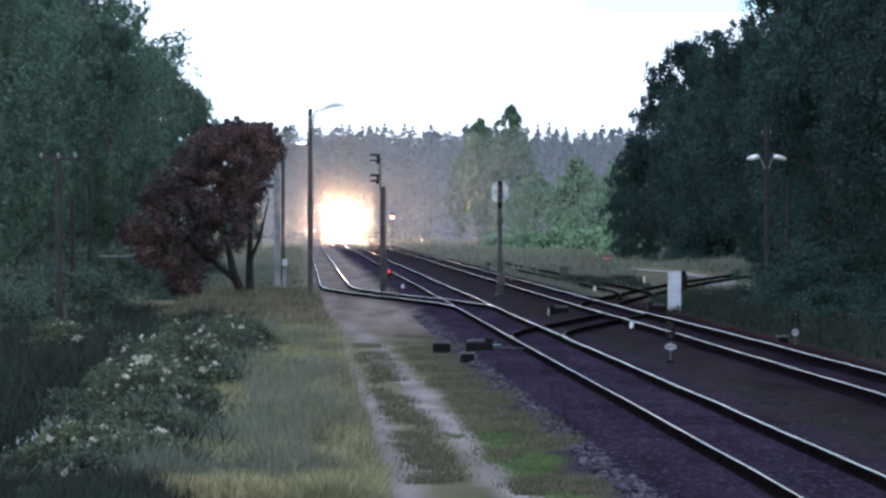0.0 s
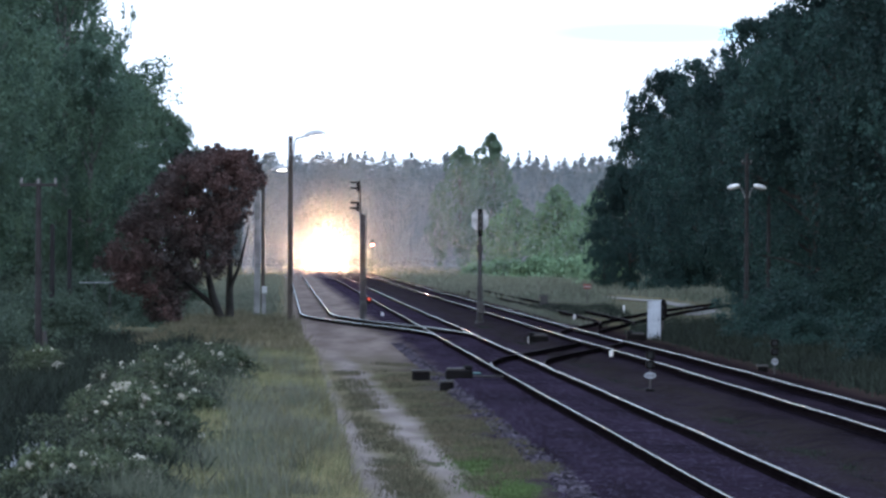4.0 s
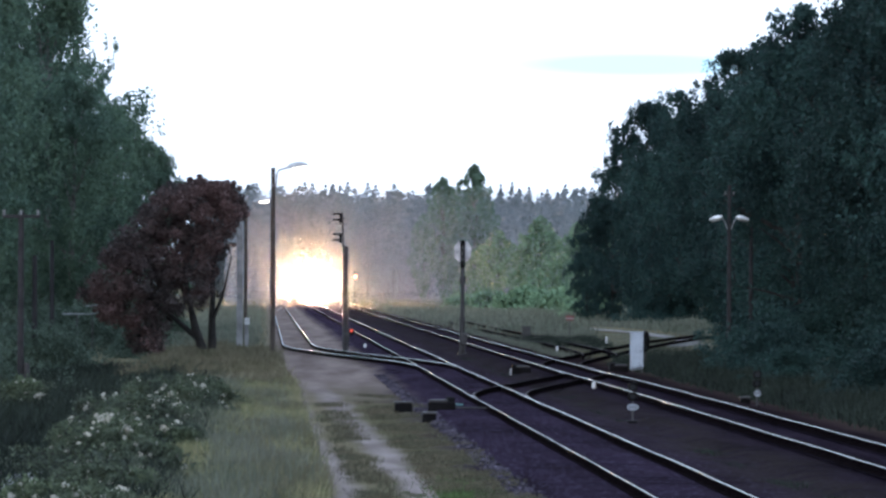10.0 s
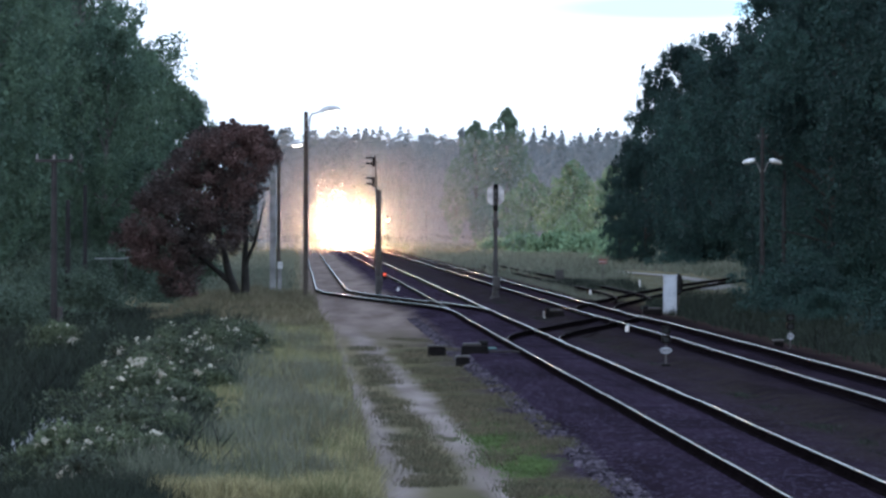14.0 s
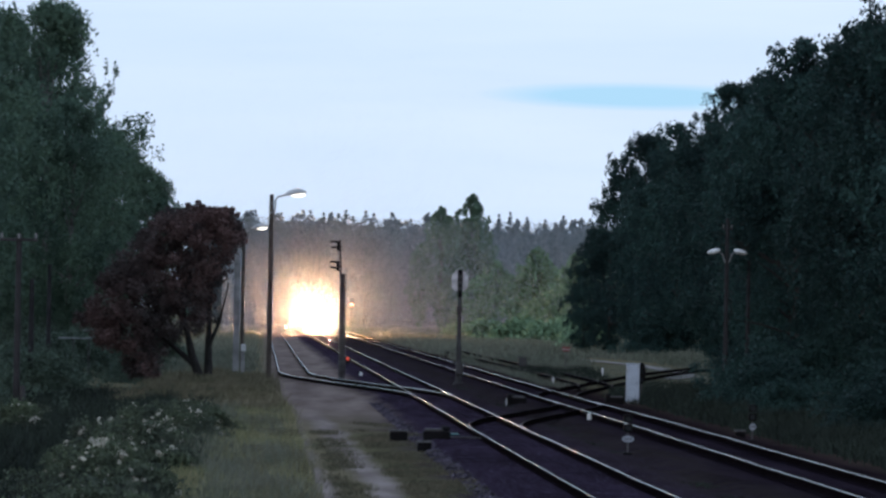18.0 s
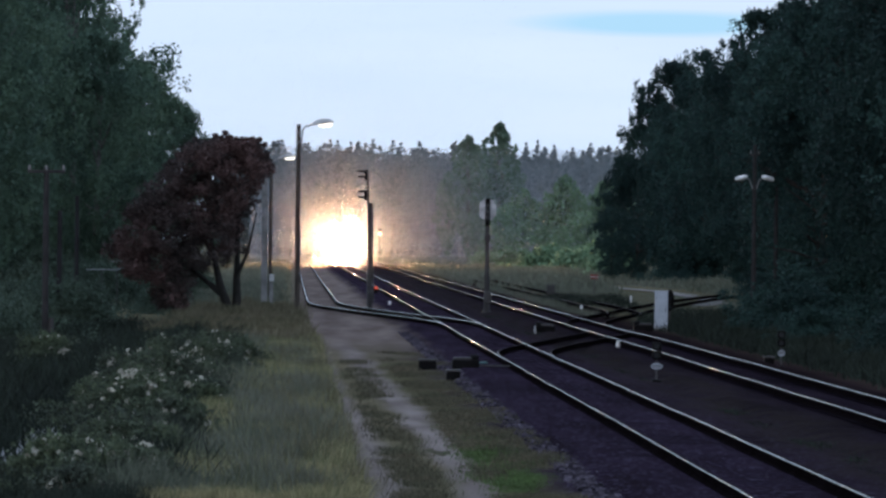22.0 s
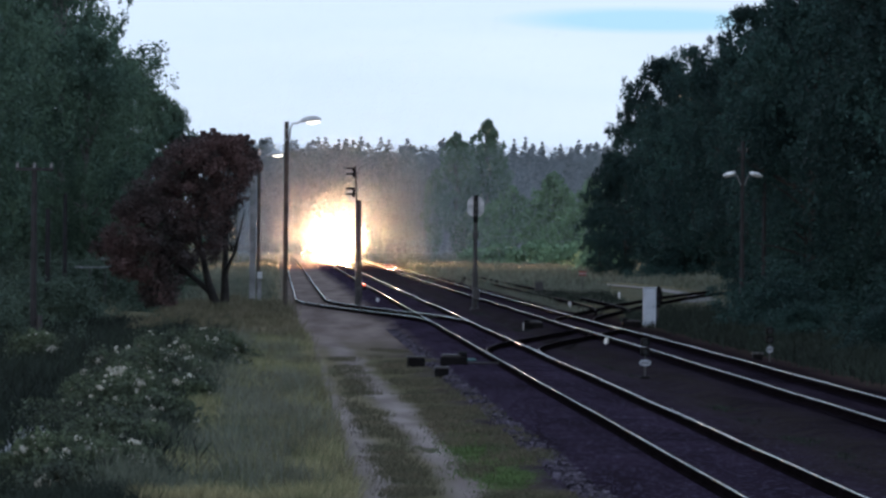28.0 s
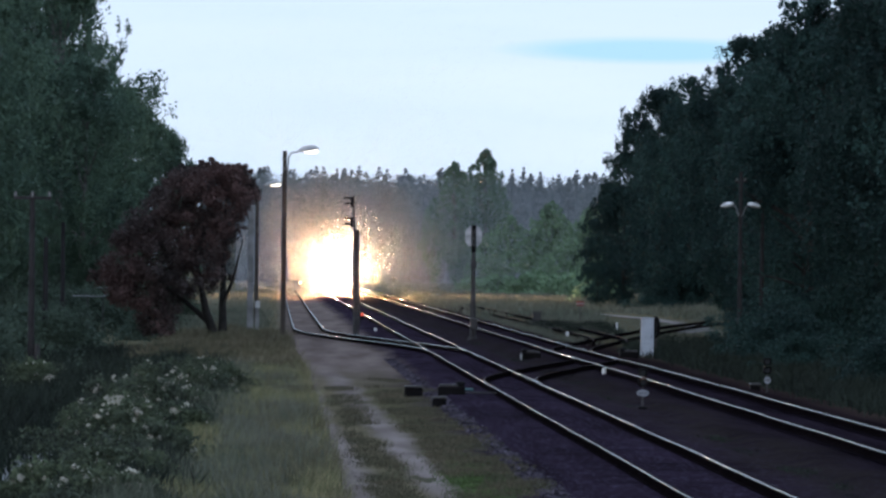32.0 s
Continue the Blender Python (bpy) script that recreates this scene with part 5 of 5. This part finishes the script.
# ---- ballast stones ----
def stones(name, n, x0, x1, y0, y1, size, label):
    base = np.array([(-1, -1, -0.6), (1, -0.8, -0.6), (0.8, 1, -0.6), (-0.9, 0.8, -0.6), (-0.6, -0.7, 0.7), (0.7, -0.5, 0.5), (0.5, 0.7, 0.8), (-0.6, 0.5, 0.6)])
    quads = np.array([(4, 5, 6, 7), (0, 1, 5, 4), (1, 2, 6, 5), (2, 3, 7, 6), (3, 0, 4, 7)])
    c = np.column_stack([rng.uniform(x0, x1, n), y0 + (y1 - y0) * rng.random(n) ** 1.6, 0.05 + rng.normal(0, 0.012, n)])
    a, s = rng.random(n) * 6.28, size * (0.5 + rng.random(n))
    v = base[None] * (1 + rng.normal(0, 0.2, (n, 8, 3))) * s[:, None, None]
    x = v[:, :, 0] * np.cos(a)[:, None] - v[:, :, 1] * np.sin(a)[:, None]
    y = v[:, :, 0] * np.sin(a)[:, None] + v[:, :, 1] * np.cos(a)[:, None]
    v = np.stack([x, y, v[:, :, 2]], 2) + c[:, None, :]
    me = bpy.data.meshes.new(name)
    me.vertices.add(n * 8)
    me.vertices.foreach_set("co", v.reshape(-1).astype(np.float32))
    idx = (quads[None] + (np.arange(n) * 8)[:, None, None]).reshape(-1).astype(np.int32)
    me.loops.add(len(idx))
    me.loops.foreach_set("vertex_index", idx)
    me.polygons.add(n * 5)
    me.polygons.foreach_set("loop_start", np.arange(n * 5, dtype=np.int32) * 4)
    me.materials.append(STONE)
    me.update(calc_edges=True)
    tagged(new(name, me), label, "ballast", kind="stuff")


stones("ballast_near", 16000, 4.2, 5.6, 84, 260, 0.035, "loose grey ballast stones on the near line's shoulder")
stones("ballast_middle", 10000, 6.45, 7.35, 84, 260, 0.03, "loose dark ballast stones between the near line's rails")
stones("ballast_far", 5000, 11.4, 12.4, 120, 330, 0.035, "loose grey ballast stones round the second line")



# ---- the train ----
def lamp_tube(at, r, deep):
    """An open tube round a lamp, towards -y."""
    bm = bmesh.new()
    rings = []
    for y, rr in ((0, r), (-deep, r), (-deep, r - 0.03), (0, r - 0.03)):
        rings.append([bm.verts.new((at[0] + rr * math.cos(a), at[1] + y, at[2] + rr * math.sin(a))) for a in (2 * math.pi * i / 24 for i in range(24))])
    for k in range(4):
        r0, r1 = rings[k], rings[(k + 1) % 4]
        for i in range(24):
            bm.faces.new((r0[i], r0[(i + 1) % 24], r1[(i + 1) % 24], r1[i]))
    return bm


def make_train():
    ob = tagged(new("diesel_locomotive"), "oncoming diesel locomotive with three blazing headlights on the near line", "train")
    part("body", box(3.0, 17, 2.7, (0, 8.7, 1.25), 0.2), LOCO_GREEN, ob)
    part("roof", box(2.7, 16.6, 0.45, (0, 8.7, 3.85), 0.2), DARK_STEEL, ob)
    part("frame_beam", box(3.05, 17.2, 0.35, (0, 8.6, 0.95), 0.05), LOCO_RED, ob, "red buffer beam")
    part("nose_band", box(2.9, 0.05, 0.5, (0, 0.18, 1.75), 0.02), LOCO_RED, ob, "red warning band")
    for s in (-1, 1):
        part("windscreen", box(1.05, 0.05, 0.8, (s * 0.62, 0.19, 2.75), 0.04), CAB_GLASS, ob, "dark windscreen")
        b = part("buffer", rod((s * 0.95, 0.1, 0.95), (s * 0.95, -0.5, 0.95), 0.09, None, 12), DARK_STEEL, ob)
        part("buffer_plate", rod((s * 0.95, -0.5, 0.95), (s * 0.95, -0.55, 0.95), 0.24, None, 16), DARK_STEEL, b)
        h = part("headlight_hood", lamp_tube((s * 0.98, 0.2, 1.55), 0.40, 0.75), BLACK_PAINT, ob, "deep black headlight hood")
        part("headlight_lens", rod((s * 0.98, 0.02, 1.55), (s * 0.98, -0.03, 1.55), 0.36, 0.30, 20), HEAD_LAMP, h, "dazzling warm-white headlight")
    h = part("headlight_hood", lamp_tube((0, 0.3, 3.75), 0.48, 0.9), BLACK_PAINT, ob, "deep black headlight hood")
    part("headlight_lens", rod((0, 0.02, 3.75), (0, -0.03, 3.75), 0.44, 0.38, 20), HEAD_LAMP, h, "dazzling warm-white headlight")
    part("snow_plough", plate([(-1.3, 0), (1.3, 0), (1.45, 0.6), (-1.45, 0.6)], 0.12, (0, 0.05, 0.15)), DARK_STEEL, ob)
    part("coupler", box(0.3, 0.7, 0.3, (0, -0.2, 0.75), 0.05), DARK_STEEL, ob)
    for y in (2.6, 4.5, 12.6, 14.5):
        for s in (-1, 1):
            part("wheel", rod((s * 0.72, y, 0.5), (s * 0.86, y, 0.5), 0.5, None, 20), DARK_STEEL, ob)
    for y in (3.5, 13.5):
        part("bogie", box(2.2, 3.6, 0.5, (0, y, 0.35), 0.06), DARK_STEEL, ob)
    for k in range(5):
        y0 = 18.5 + 14.5 * k
        part("wagon", box(2.9, 13.6, 2.9, (0, y0 + 6.8, 1.1), 0.12), RED_WAGON, ob, "brown freight wagon")
        for y in (y0 + 2, y0 + 11.5):
            part("wagon_bogie", box(2.1, 2.6, 0.9, (0, y, 0.05), 0.08), DARK_STEEL, ob)
    return ob


def make_bloom_flakes():
    """Tiny flakes added before the train; lit by its headlights they imitate camera bloom."""
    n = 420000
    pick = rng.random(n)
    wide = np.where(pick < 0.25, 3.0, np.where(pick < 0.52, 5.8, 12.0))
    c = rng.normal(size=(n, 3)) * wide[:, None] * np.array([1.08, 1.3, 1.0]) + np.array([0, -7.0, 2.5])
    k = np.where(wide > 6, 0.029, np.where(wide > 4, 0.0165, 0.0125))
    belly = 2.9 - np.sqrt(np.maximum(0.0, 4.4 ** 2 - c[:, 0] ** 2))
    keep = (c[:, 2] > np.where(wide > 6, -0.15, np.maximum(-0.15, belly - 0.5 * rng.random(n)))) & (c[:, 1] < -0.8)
    ob = flakes_ob("mist", c[keep], k[keep], BLOOM_FLAKES)
    return tagged(ob, "added tiny flakes round the headlights that imitate camera bloom", "mist", kind="stuff")


def haze_flakes():
    """Fine pale flakes added over the far meadow and before the forest to imitate distance haze, denser low down."""
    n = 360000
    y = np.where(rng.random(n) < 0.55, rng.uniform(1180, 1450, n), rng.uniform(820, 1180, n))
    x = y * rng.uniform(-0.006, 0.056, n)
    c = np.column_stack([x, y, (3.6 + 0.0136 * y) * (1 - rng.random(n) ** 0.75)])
    ob = flakes_ob("haze_flakes", c, np.where(y > 1180, 0.075, 0.058), HAZE)
    tagged(ob, "added pale flakes that imitate distance haze before the far forest", "mist", kind="stuff")


haze_flakes()
train = make_train()
# no real mist: the bloom flakes, which travel with the train
mist = make_bloom_flakes()


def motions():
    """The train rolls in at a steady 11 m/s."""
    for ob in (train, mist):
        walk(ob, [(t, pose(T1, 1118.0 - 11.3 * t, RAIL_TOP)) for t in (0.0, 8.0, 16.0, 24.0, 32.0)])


motions()
